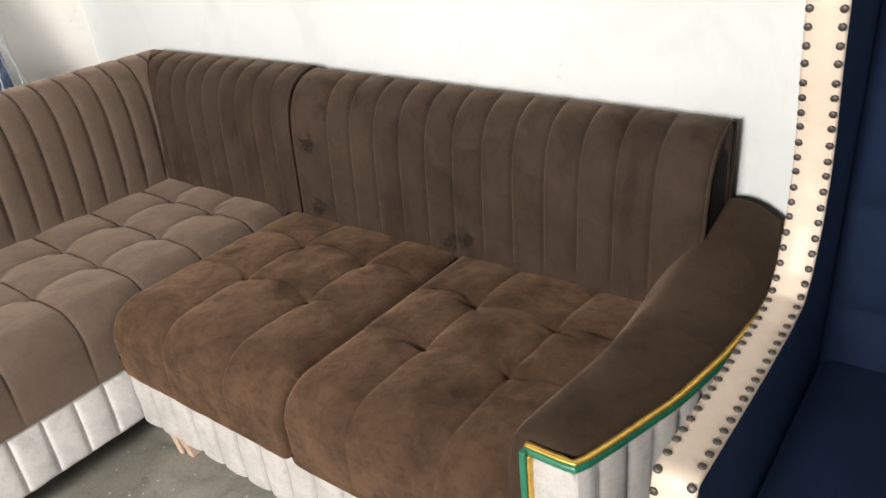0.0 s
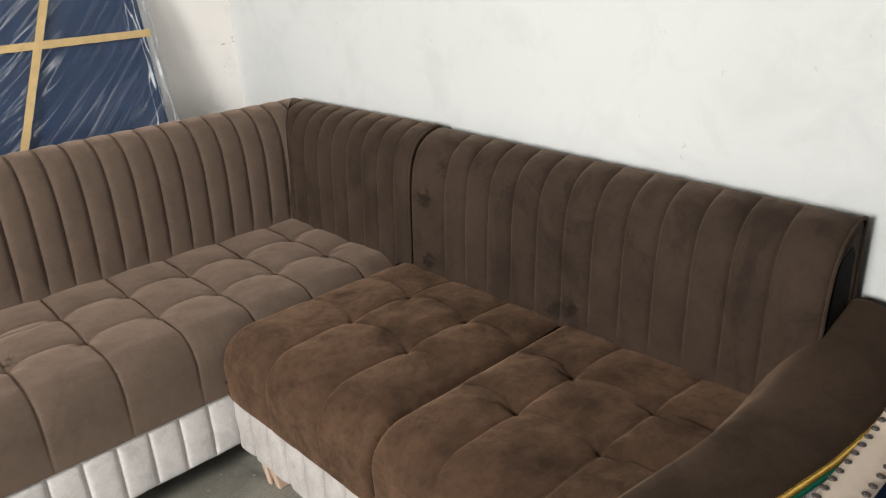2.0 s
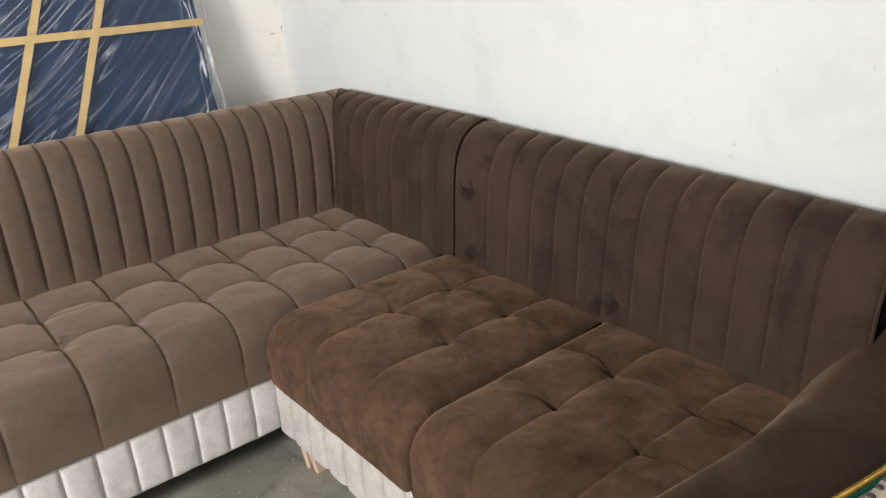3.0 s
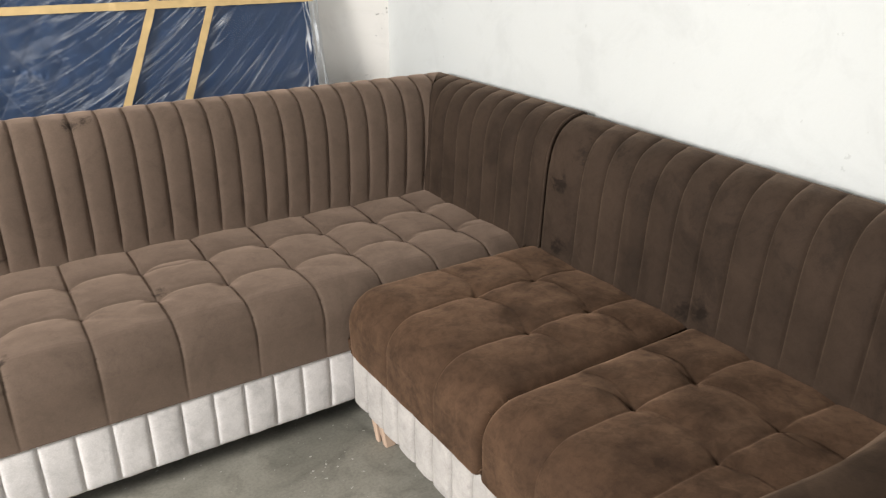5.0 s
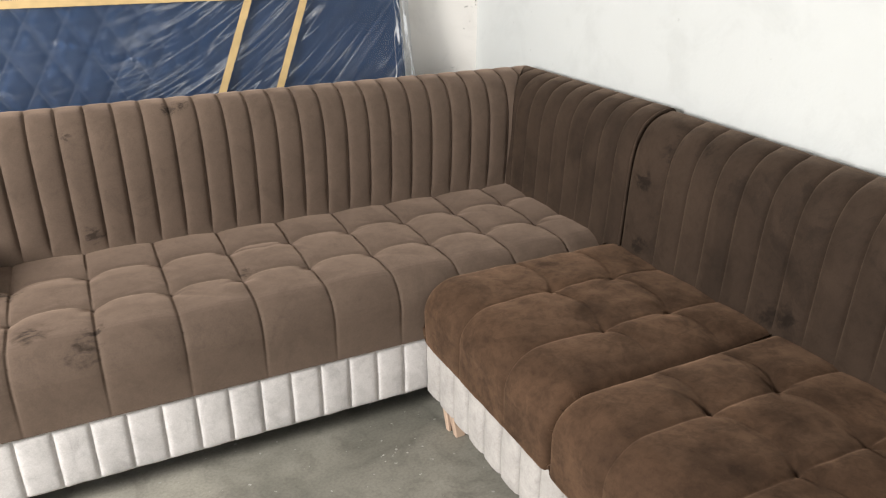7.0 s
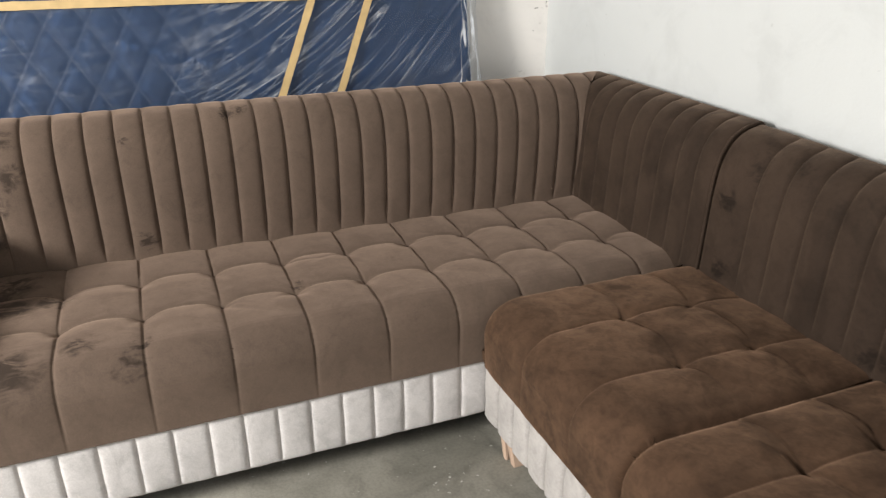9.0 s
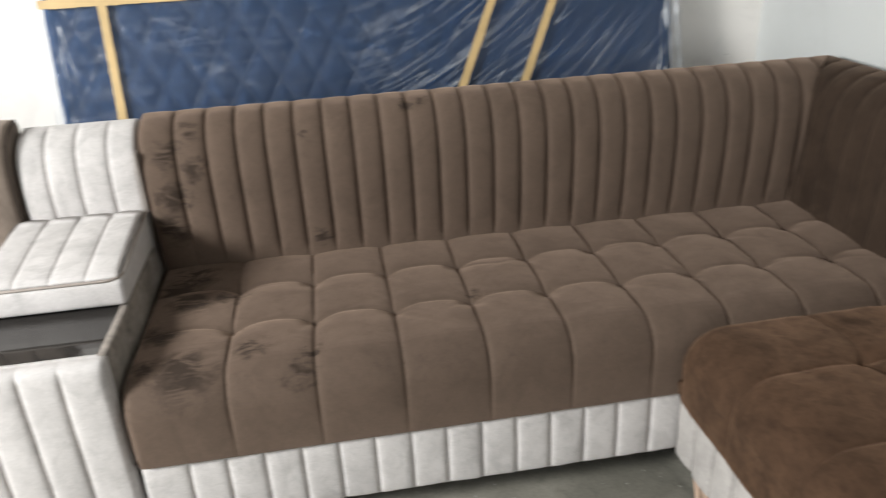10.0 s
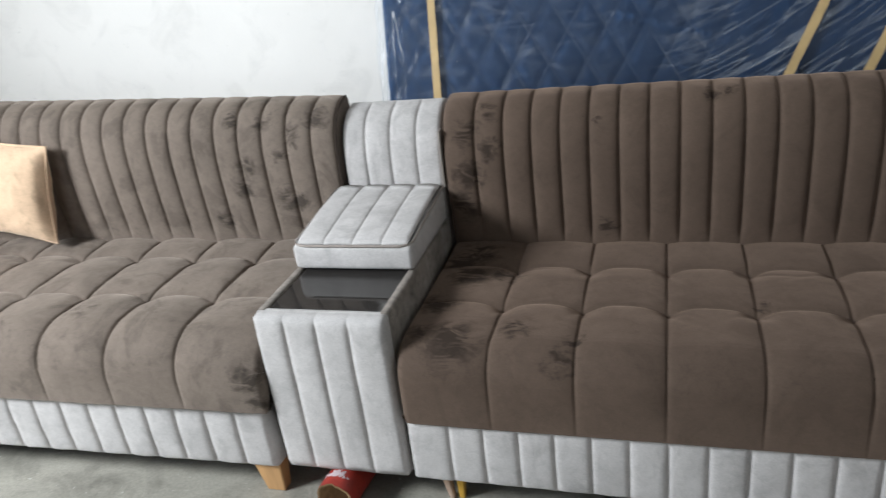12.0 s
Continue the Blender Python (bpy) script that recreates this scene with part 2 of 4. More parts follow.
    ms = nt.nodes.new("ShaderNodeMixShader")
    nt.links.new(k.outputs[0], ms.inputs[0])
    nt.links.new(ms0.outputs[0], ms.inputs[1])
    nt.links.new(gloss.outputs[0], ms.inputs[2])
    nt.links.new(ms.outputs[0], out.inputs["Surface"])
    return mat


RUBS_A = [(-1.80, -0.35, 0.46, 0.085), (-1.88, -0.33, 0.45, 0.06), (-1.66, -0.30, 0.47, 0.05), (-1.555, -0.375, 0.44, 0.045), (-1.53, -0.33, 0.47, 0.03), (-1.73, -0.035, 0.47, 0.05),
          (-1.825, -0.05, 0.48, 0.075), (-1.83, 0.09, 0.48, 0.08), (-1.87, 0.03, 0.47, 0.07), (-1.87, -0.20, 0.48, 0.06), (-1.127, -0.16, 0.47, 0.028),
          (-1.855, 0.165, 0.80, 0.045), (-1.795, 0.165, 0.755, 0.04), (-1.855, 0.165, 0.685, 0.055), (-1.88, 0.17, 0.60, 0.06), (-1.517, 0.17, 0.835, 0.022), (-1.487, 0.165, 0.535, 0.032),
          (-1.225, 0.22, 0.86, 0.026), (-1.18, 0.225, 0.862, 0.026), (-1.80, 0.2, 0.845, 0.04)]
RUBS_B = [(-0.085, -1.09, 0.53, 0.04), (-0.085, -1.04, 0.51, 0.035), (-0.07, -0.56, 0.70, 0.04), (-0.08, -0.58, 0.52, 0.04), (-0.03, -0.62, 0.80, 0.04), (-0.02, -0.75, 0.83, 0.03)]
RUBS_C = [(-2.575, 0.19, 0.86, 0.035), (-2.375, 0.18, 0.81, 0.04), (-2.425, 0.165, 0.76, 0.035), (-2.536, 0.165, 0.73, 0.04), (-2.55, 0.165, 0.66, 0.045), (-2.42, 0.165, 0.63, 0.05), (-2.38, 0.165, 0.62, 0.04),
          (-2.65, 0.165, 0.56, 0.035), (-2.30, 0.2, 0.85, 0.05), (-2.47, 0.19, 0.85, 0.035), (-2.31, -0.40, 0.38, 0.06), (-2.29, -0.40, 0.31, 0.05), (-2.85, -0.30, 0.46, 0.06), (-3.05, -0.36, 0.43, 0.06), (-2.66, -0.41, 0.38, 0.03)]
RUBS_D = [(-0.70, -0.47, 0.42, 0.09), (-0.62, -0.45, 0.45, 0.08), (-0.70, -0.55, 0.36, 0.08), (-0.70, -0.90, 0.35, 0.09), (-0.42, -0.80, 0.48, 0.07), (-0.27, -0.70, 0.48, 0.05),
          (-0.38, -1.35, 0.48, 0.08), (-0.30, -1.52, 0.48, 0.09), (-0.47, -1.50, 0.49, 0.07), (-0.22, -0.93, 0.48, 0.04), (-0.32, -1.17, 0.48, 0.05)]

TAUPE = velvet("taupe_velvet", (0.109, 0.077, 0.058), 0.28, 0.6, (0.575, 0.42, 0.33), spots=RUBS_A, rub=0.85, brush=0.13)
CHOCOLATE = velvet("chocolate_velvet", (0.066, 0.0362, 0.0208), 0.85, 0.55, (0.46, 0.29, 0.19), patch=5.0, spots=RUBS_D, rub=0.28, brush=0.25, crumple=0.22)
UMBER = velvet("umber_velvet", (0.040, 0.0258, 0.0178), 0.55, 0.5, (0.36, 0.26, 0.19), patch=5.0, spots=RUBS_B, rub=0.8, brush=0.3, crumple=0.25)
ARM_BROWN = velvet("arm_velvet", (0.036, 0.0222, 0.0138), 0.5, 0.3, (0.34, 0.23, 0.16), patch=4.0, brush=0.25)
MOCHA = velvet("mocha_velvet", (0.195, 0.156, 0.128), 0.42, 0.65, (0.58, 0.5, 0.43), patch=4.0, spots=RUBS_C, rub=0.9, brush=0.28)
IVORY = velvet("ivory_velvet", (0.575, 0.548, 0.535), 0.35, 0.3, (1, 0.97, 0.95), patch=6.0, brush=0.18)
PEARL = velvet("pearl_velvet", (0.42, 0.395, 0.375), 0.36, 0.3, (1, 0.97, 0.95), patch=12.0, brush=0.12, crumple=0.2)
# crushed velvet of the console sides, with their shade put into the colour
SHADED_PEARL = velvet("shaded_pearl_velvet", (0.29, 0.255, 0.225), 0.9, 0.3, (0.9, 0.82, 0.75), patch=9.0, brush=0.4, crumple=0.15)
NAVY = velvet("navy_velvet", (0.005, 0.0125, 0.035), 0.35, 0.10, (0.10, 0.20, 0.45), brush=0.1)
BLUE_QUILT = velvet("blue_quilt", (0.036, 0.077, 0.17), 0.3, 0.2, (0.3, 0.5, 0.9), brush=0.0)
GOLD_CLOTH = velvet("gold_cloth", (0.80, 0.57, 0.385), 0.3, 0.4, (1, 0.9, 0.75), patch=7.0)
LEATHER = plain("cream_leather", (0.52, 0.43, 0.35), 0.5, 0, 60, 0.05, 0.1)
PIPING = plain("dark_piping", (0.045, 0.033, 0.026), 0.8, 0, 90, 0.2, 0.2, 0.2)
PALE_PIPING = plain("grey_piping", (0.33, 0.29, 0.26), 0.8, 0, 90, 0.15, 0.2, 0.2)
LINING = plain("black_lining", (0.02, 0.018, 0.016), 0.9, 0, 50, 0.3, 0.2, 0.1)
PINE = plain("pine", (0.52, 0.30, 0.13), 0.45, 0, 30, 0.22, 0.15, 0.4, (1, 1, 0.12))
PALE_WOOD = plain("pale_wood", (0.50, 0.36, 0.27), 0.6, 0, 30, 0.2, 0.15, 0.3, (1, 1, 0.12))
YELLOW_WOOD = plain("yellow_wood", (0.62, 0.36, 0.05), 0.5, 0, 30, 0.15, 0.1, 0.4)
TAPE = plain("masking_tape", (0.56, 0.40, 0.19), 0.55, 0, 25, 0.14, 0.2, 0.4)
GOLD = plain("gold_trim", (0.75, 0.47, 0.10), 0.3, 0.75, 60, 0.2, 0.1)
GREEN = plain("green_trim", (0.012, 0.13, 0.075), 0.35, 0, 60, 0.25, 0.1)
NAIL = plain("antique_nail", (0.075, 0.065, 0.06), 0.5, 0.6, 200, 0.3, 0.1)
CRYSTAL = plain("crystal_button", (0.85, 0.88, 0.9), 0.1, 0.4, 200, 0.05, 0.0)
RED = plain("red_paint", (0.34, 0.03, 0.018), 0.5, 0, 40, 0.3, 0.2)
CARDBOARD = plain("cardboard", (0.30, 0.19, 0.10), 0.9, 0, 60, 0.25, 0.3, 0.1)
GLUE = plain("white_glue", (0.56, 0.46, 0.48), 0.5, 0, 80, 0.15, 0.4)
FLAKE = plain("plaster_flake", (0.46, 0.445, 0.41), 0.9, 0, 80, 0.15, 0.3, 0.1)
SOOT = plain("dark_chip", (0.10, 0.09, 0.08), 0.9, 0, 80, 0.3, 0.3, 0.1)
BLACK_GLASS = plain("black_glass", (0.035, 0.032, 0.03), 0.05, 0, 4, 0.1, 0.0, 0.55)
WHITE_WALL = wall_paint("white_wall", (0.578, 0.594, 0.588), 0.14)
# for the unseen walls and ceiling, dark to limit bounced light
DULL_WALL = wall_paint("dark_unseen_wall", (0.17, 0.16, 0.147), 0.5)
GREY_WALL = wall_paint("plaster_wall", (0.84, 0.81, 0.775), 0.3)
CONCRETE = concrete()
FILM = plastic_film()


# ---- mesh helpers ----
def root(ob):
    m = Vector((0, 0, 0))
    while ob:
        m += ob.location
        ob = ob.parent
    return m


def thing(name, loc, label, category, group="", kind=""):
    ob = new(name)
    ob.empty_display_size = 0.1
    ob.location = loc
    return tagged(ob, label, category, group, kind)


def mesh_part(name, verts, faces, mat, parent=None, label="", smooth=True):
    """One mesh from world places; a child keeps its place under its parent."""
    o = root(parent) if parent else Vector((0, 0, 0))
    me = bpy.data.meshes.new(name)
    me.from_pydata([(v[0] - o.x, v[1] - o.y, v[2] - o.z) for v in verts], [], faces)
    me.validate()
    bm = bmesh.new()
    bm.from_mesh(me)
    bmesh.ops.recalc_face_normals(bm, faces=bm.faces)
    bm.to_mesh(me)
    bm.free()
    me.materials.append(mat)
    for p in me.polygons:
        p.use_smooth = smooth
    ob = new(name, me)
    ob.parent = parent
    return tagged(ob, label)


def part(name, bm, mat, parent=None, label="", smooth=False):
    o = root(parent) if parent else Vector((0, 0, 0))
    bmesh.ops.translate(bm, verts=bm.verts, vec=-o)
    me = bpy.data.meshes.new(name)
    bm.to_mesh(me)
    bm.free()
    me.materials.append(mat)
    for p in me.polygons:
        p.use_smooth = smooth
    ob = new(name, me)
    ob.parent = parent
    return tagged(ob, label)


def box_bm(x0, x1, y0, y1, z0, z1, bevel=0.0, segments=2):
    bm = bmesh.new()
    bmesh.ops.create_cube(bm, size=1.0, matrix=Matrix.LocRotScale(((x0 + x1) / 2, (y0 + y1) / 2, (z0 + z1) / 2), None, (x1 - x0, y1 - y0, z1 - z0)))
    if bevel:
        bmesh.ops.bevel(bm, geom=bm.edges[:], offset=bevel, segments=segments, affect="EDGES", profile=0.5)
    return bm


def resample(pts, step):
    """Points along an open line at about even steps; returns the points and their arc lengths."""
    pts = np.array(pts, float)
    seg = np.linalg.norm(np.diff(pts, axis=0), axis=1)
    cum = np.r_[0, np.cumsum(seg)]
    n = max(2, int(cum[-1] / step) + 1)
    s = np.union1d(np.linspace(0, cum[-1], n), cum)
    s = s[np.r_[True, np.diff(s) > 1e-4]]
    return np.c_[np.interp(s, cum, pts[:, 0]), np.interp(s, cum, pts[:, 1])], s


def arc(cx, cz, r, a0, a1, n=8):
    return [(cx + r * math.cos(radians(a0 + (a1 - a0) * i / n)), cz + r * math.sin(radians(a0 + (a1 - a0) * i / n))) for i in range(n + 1)]


def loop_normals(p):
    t = np.roll(p, -1, 0) - np.roll(p, 1, 0)
    t /= np.maximum(np.linalg.norm(t, axis=1), 1e-9)[:, None]
    n = np.c_[t[:, 1], -t[:, 0]]
    area = 0.5 * np.sum(p[:, 0] * np.roll(p[:, 1], -1) - np.roll(p[:, 0], -1) * p[:, 1])
    return n if area > 0 else -n


def end_inset(s, r0, r1):
    a, b = s - s[0], s[-1] - s
    out = np.zeros_like(s)
    for d, r in ((a, r0), (b, r1)):
        if r > 0:
            q = np.clip(1 - d / r, 0, 1)
            out += r * (1 - np.sqrt(np.maximum(0, 1 - q * q)))
    return out


def sweep(loop, stations, place, disp=None, r0=0.0, r1=0.0):
    """A closed outline (depth, height) carried along the stations, with closed ends. disp gives the puffiness."""
    s = np.array(stations, float)
    n = loop_normals(loop)
    d = np.zeros((len(s), len(loop))) if disp is None else disp
    d = d - end_inset(s, r0, r1)[:, None]
    verts, faces, k = [], [], len(loop)
    for i, si in enumerate(s):
        for j in range(k):
            a, z = loop[j] + n[j] * d[i, j]
            verts.append(place(a, z, si, i, j))
    for i in range(len(s) - 1):
        for j in range(k):
            q = (j + 1) % k
            faces.append((i * k + j, i * k + q, (i + 1) * k + q, (i + 1) * k + j))
    faces.append(tuple(range(k - 1, -1, -1)))
    faces.append(tuple(range((len(s) - 1) * k, len(s) * k)))
    return verts, faces


def tube(points, r, sides=8):
    """A cord along a line of places."""
    verts, faces = [], []
    pts = [Vector(p) for p in points]
    for i, p in enumerate(pts):
        t = (pts[min(i + 1, len(pts) - 1)] - pts[max(i - 1, 0)]).normalized()
        u = t.orthogonal().normalized() if i == 0 else (u - t * u.dot(t)).normalized()
        w = t.cross(u)
        for j in range(sides):
            a = 2 * math.pi * j / sides
            verts.append(p + r * (math.cos(a) * u + math.sin(a) * w))
    for i in range(len(pts) - 1):
        for j in range(sides):
            q = (j + 1) % sides
            faces.append((i * sides + j, i * sides + q, (i + 1) * sides + q, (i + 1) * sides + j))
    faces.append(tuple(range(sides)))
    faces.append(tuple(range((len(pts) - 1) * sides, len(pts) * sides)))
    return verts, faces


def cell(v, seams):
    """For each value: how far through its cell (0 to 1), and the distance to the nearest seam."""
    seams = np.array(sorted(seams))
    i = np.clip(np.searchsorted(seams, v) - 1, 0, len(seams) - 2)
    f = (v - seams[i]) / (seams[i + 1] - seams[i])
    return np.clip(f, 0, 1), np.min(np.abs(v[:, None] - seams[None, :]), axis=1), i


def stations(a, b, step, extra=()):
    n = int(abs(b - a) / step) + 2
    s = np.unique(np.round(np.r_[np.linspace(min(a, b), max(a, b), n), [e for e in extra if min(a, b) < e < max(a, b)]], 5))
    return s[np.r_[True, np.diff(s) > 5e-4]]


# ---- the room ----
def wall(name, x0, x1, y0, y1, z0, z1, mat):
    return tagged(part(name, box_bm(x0, x1, y0, y1, z0, z1), mat), "", "wall", "", "structure")


floor = tagged(part("floor", box_bm(ROOM_W - 0.2, ROOM_E + 0.2, ROOM_S - 0.2, ROOM_N + 0.2, -0.15, 0.0), CONCRETE), "grey stained bare concrete floor with dust and specks", "floor", "", "structure")
tagged(wall("wall_east", ROOM_E, ROOM_E + 0.2, ROOM_S - 0.2, ROOM_N + 0.2, 0.0, ROOM_H, WHITE_WALL), "white painted plaster wall beside the brown sofa", "wall")
tagged(wall("wall_north", ROOM_W, ROOM_E, ROOM_N, ROOM_N + 0.2, 0.0, ROOM_H, GREY_WALL), "off-white plastered wall behind the wrapped blue panel", "wall")
bm = box_bm(ROOM_W, FILL_GAP_W, ROOM_S - 0.2, ROOM_S, 0.0, ROOM_H)
for b in ((FILL_GAP_E, ROOM_E, ROOM_S - 0.2, ROOM_S, 0.0, ROOM_H), (FILL_GAP_W, FILL_GAP_E, ROOM_S - 0.2, ROOM_S, FILL_GAP_H, ROOM_H)):
    bmesh.ops.create_cube(bm, size=1.0, matrix=Matrix.LocRotScale(((b[0] + b[1]) / 2, (b[2] + b[3]) / 2, (b[4] + b[5]) / 2), None, (b[1] - b[0], b[3] - b[2], b[5] - b[4])))
tagged(part("wall_south", bm, DULL_WALL), "unseen wall, toned dark to cut bounce, with added fill opening", "wall", "", "structure")
bm = box_bm(ROOM_W - 0.2, ROOM_W, ROOM_S - 0.2, OPEN_S, 0.0, ROOM_H)
for b in ((ROOM_W - 0.2, ROOM_W, OPEN_N, ROOM_N + 0.2, 0.0, ROOM_H), (ROOM_W - 0.2, ROOM_W, OPEN_S, OPEN_N, OPEN_H, ROOM_H)):
    bmesh.ops.create_cube(bm, size=1.0, matrix=Matrix.LocRotScale(((b[0] + b[1]) / 2, (b[2] + b[3]) / 2, (b[4] + b[5]) / 2), None, (b[1] - b[0], b[3] - b[2], b[5] - b[4])))
tagged(part("wall_west", bm, DULL_WALL), "unseen wall, toned dark to cut bounce, with open shop front", "wall", "", "structure")
tagged(part("ceiling", box_bm(ROOM_W - 0.2, ROOM_E + 0.2, ROOM_S - 0.2, ROOM_N + 0.2, ROOM_H, ROOM_H + 0.15), DULL_WALL), "unseen ceiling, toned dark to cut bounce", "ceiling", "", "structure")
tagged(part("ground", box_bm(-400, 400, -400, 400, -0.4, -0.16), CONCRETE), "grey paved ground outside the shop", "ground", "", "structure")

# ---- upholstery kinds ----
SEAT_Z, BASE_TOP, BASE_LOW = 0.475, 0.279, 0.097
BACK_Y, BACK_X = 0.141, -0.085          # where the seats meet the backrests


def back_loop(top, depth, low=0.30, foot=0.030):
    """Outline of a backrest: (backward offset, height); upright below, rolled over at the top."""
    k = top - 0.875
    front = [(foot, low), (foot, 0.46), (0.009 + foot * 0.35, 0.60), (0.013 + foot * 0.12, 0.68 + k * 0.5), (0.018, 0.74 + k), (0.029, 0.795 + k), (0.054, 0.840 + k), (0.092, 0.864 + k), (depth - 0.026, top)]
    p, s = resample(front, 0.012)
    sm = p.copy()
    for _ in range(6):
        sm[1:-1] = (sm[:-2] + sm[1:-1] * 2 + sm[2:]) / 4
    rear = np.array([(depth - 0.012, top - 0.002), (depth - 0.004, top - 0.008), (depth, top - 0.02), (depth, 0.7), (depth, 0.45), (depth, low)])
    return np.r_[sm, rear], len(sm)


def channel_disp(st, seams, loop, nfront, amp, taper=0.07, power=3.2):
    f, d, _ = cell(st, seams)
    bulge = amp * (1 - np.abs(2 * f - 1) ** power) - 0.0032 * np.exp(-(d / 0.004) ** 2)
    w = np.zeros(len(loop))
    w[:nfront] = 1
    if loop[:, 0].max() < 0.1:
        w[0], w[1], w[nfront - 2], w[nfront - 1] = 0.1, 0.6, 0.6, 0.1
    fade = np.clip((loop[:, 0].max() - loop[:, 0]) / taper, 0.12, 1) if loop[:, 0].max() > 0.1 else 1.0
    if loop[:, 0].max() > 0.1:      # flattened where the seat presses against it
        fade = fade * np.clip((loop[:, 1] - 0.46) / 0.08, 0.2, 1)
    return bulge[:, None] * (w * fade)[None, :]


def channel_stations(seams):
    out = []
    for a, b in zip(seams, seams[1:]):
        for q in (0, 0.02, 0.045, 0.09, 0.17, 0.3, 0.5, 0.7, 0.83, 0.91, 0.955, 0.98):
            out.append(a + (b - a) * q)
    out.append(seams[-1])
    return np.array(out)


def channelled_base(name, mat, parent, seams, place, depth, label, amp=0.0045, low=BASE_LOW, top=BASE_TOP):
    """Upholstered plinth with upright channels on its front."""
    front, _ = resample([(0.0, top), (0.004, top - 0.01), (0.006, (top + low) / 2), (0.004, low + 0.012), (-0.006, low)], 0.02)
    loop = np.r_[front, np.array([(-depth, low), (-depth, top)])]
    st = channel_stations(seams)
    disp = channel_disp(st, seams, loop, len(front), amp, power=5)
    disp[:, :len(front)] += 0.0025 * np.array([[noise.noise((s * 22, z * 22, 3.1)) for _, z in front] for s in st])
    v, f = sweep(loop, st, place, disp, 0.008, 0.008)
    return mesh_part(name, v, f, mat, parent, label)


def tufted_seat(name, mat, parent, a0, a1, cols, rows, depth, place, label, z=SEAT_Z, amp=0.009, groove=0.0035, dip=0.009, radius=0.085, r0=0.03, r1=0.03, wrinkle=0.0, dome=0.0, low=None, creases=0, fold=0.0035, step=0.0105, arch=0.0):
    """Deep-buttoned seat cushion: top rolling over the front; cols and rows are the seam lines."""
    low = BASE_TOP if low is None else low
    path = [(-0.05, z)] + arc(depth - radius, z - radius, radius, 90, 0, 10) + [(depth, low + 0.03), (depth, low + 0.0005)]
    front, s = resample(path, 0.0052)
    loop = np.r_[front, np.array([(depth - 0.001, low - 0.001), (depth - 0.004, low - 0.0015), (depth * 0.5, low - 0.0015), (-0.05, low)])]
    st = stations(a0, a1, step, [c + e for c in cols for e in (-0.007, -0.004, -0.002, 0, 0.002, 0.004, 0.007)])
    p = s - 0.05
    fx, dx, _ = cell(st, [a0, *cols, a1])
    px = 1 - np.abs(2 * fx - 1) ** 2.6
    drop_ = np.clip((p[-1] - p) / 0.16, 0, 1)
    # the cross seams bow back between the buttons
    pe_ = p[None, :] + (arch * (1 - (2 * fx - 1) ** 2))[:, None] * np.clip((depth + 0.05 - p) / 0.1, 0, 1)[None, :]
    fp, _, ip = cell(pe_.ravel(), [-0.05, *rows, p[-1] + 0.02 + arch])
    fp, ip = fp.reshape(pe_.shape), ip.reshape(pe_.shape)
    last = ip == len(rows)
    pp = np.where(last, np.where(fp < 0.5, 1 - np.abs(2 * fp - 1) ** 6, 1.0), 1 - np.abs(2 * fp - 1) ** 2.6)
    pp = np.where(last, np.maximum(pp, np.clip(fp / 0.25, 0, 1)) * (0.12 + 0.88 * drop_)[None, :], pp)
    d = amp * px[:, None] * pp
    d -= groove * np.exp(-(dx / 0.0045) ** 2)[:, None] * (0.25 + 0.75 * drop_)[None, :]
    dr2 = np.min(np.abs(pe_[:, :, None] - np.array(rows)[None, None, :]), axis=2)
    d -= groove * np.exp(-(dr2 / 0.0045) ** 2)
    dr = np.min(np.abs(p[:, None] - np.array(rows)[None, :]), axis=1)
    dc = np.min(np.abs(st[:, None] - np.array(cols)[None, :]), axis=1)
    d -= dip * np.exp(-((dc[:, None] / 0.03) ** 2 + (dr[None, :] / 0.03) ** 2))
    if dome:
        q = (st - a0) / (a1 - a0)
        d += dome * (1 - np.abs(2 * q - 1) ** 3)[:, None] * np.clip(1 - np.abs(2 * np.clip(p / (depth + 0.05), 0, 1) - 1) ** 3, 0, 1)[None, :]
    if creases:      # folds that radiate from the buttons
        rs = random.Random(int(abs(a0) * 1000))
        for c in cols:
            for q in rows:
                for e in range(creases):
                    ang, length, deep = rs.uniform(0, 2 * math.pi), rs.uniform(0.04, 0.12), rs.uniform(0.3, 1.0)
                    ux, uy = math.cos(ang), math.sin(ang)
                    al = (st[:, None] - c) * ux + (p[None, :] - q) * uy
                    pe = -(st[:, None] - c) * uy + (p[None, :] - q) * ux + 0.02 * np.sin(al * 25) * rs.uniform(-0.5, 0.5)
                    d -= fold * deep * np.exp(-(pe / 0.005) ** 2) * np.exp(-(al / length) ** 2) * (al > 0)
    if wrinkle:
        rr = np.sqrt(dc[:, None] ** 2 + dr[None, :] ** 2)
        for i, a in enumerate(st):
            for j, b in enumerate(p):
                w = noise.noise((a * 9, b * 9, 1.7)) + 0.5 * noise.noise((a * 21, b * 21, 5.2))
                d[i, j] += wrinkle * w * (0.6 + 1.2 * math.exp(-(rr[i, j] / 0.09) ** 2))
    disp = np.zeros((len(st), len(loop)))
    disp[:, :len(front)] = d
    v, f = sweep(loop, st, place, disp, r0, r1)
    return mesh_part(name, v, f, mat, parent, label)


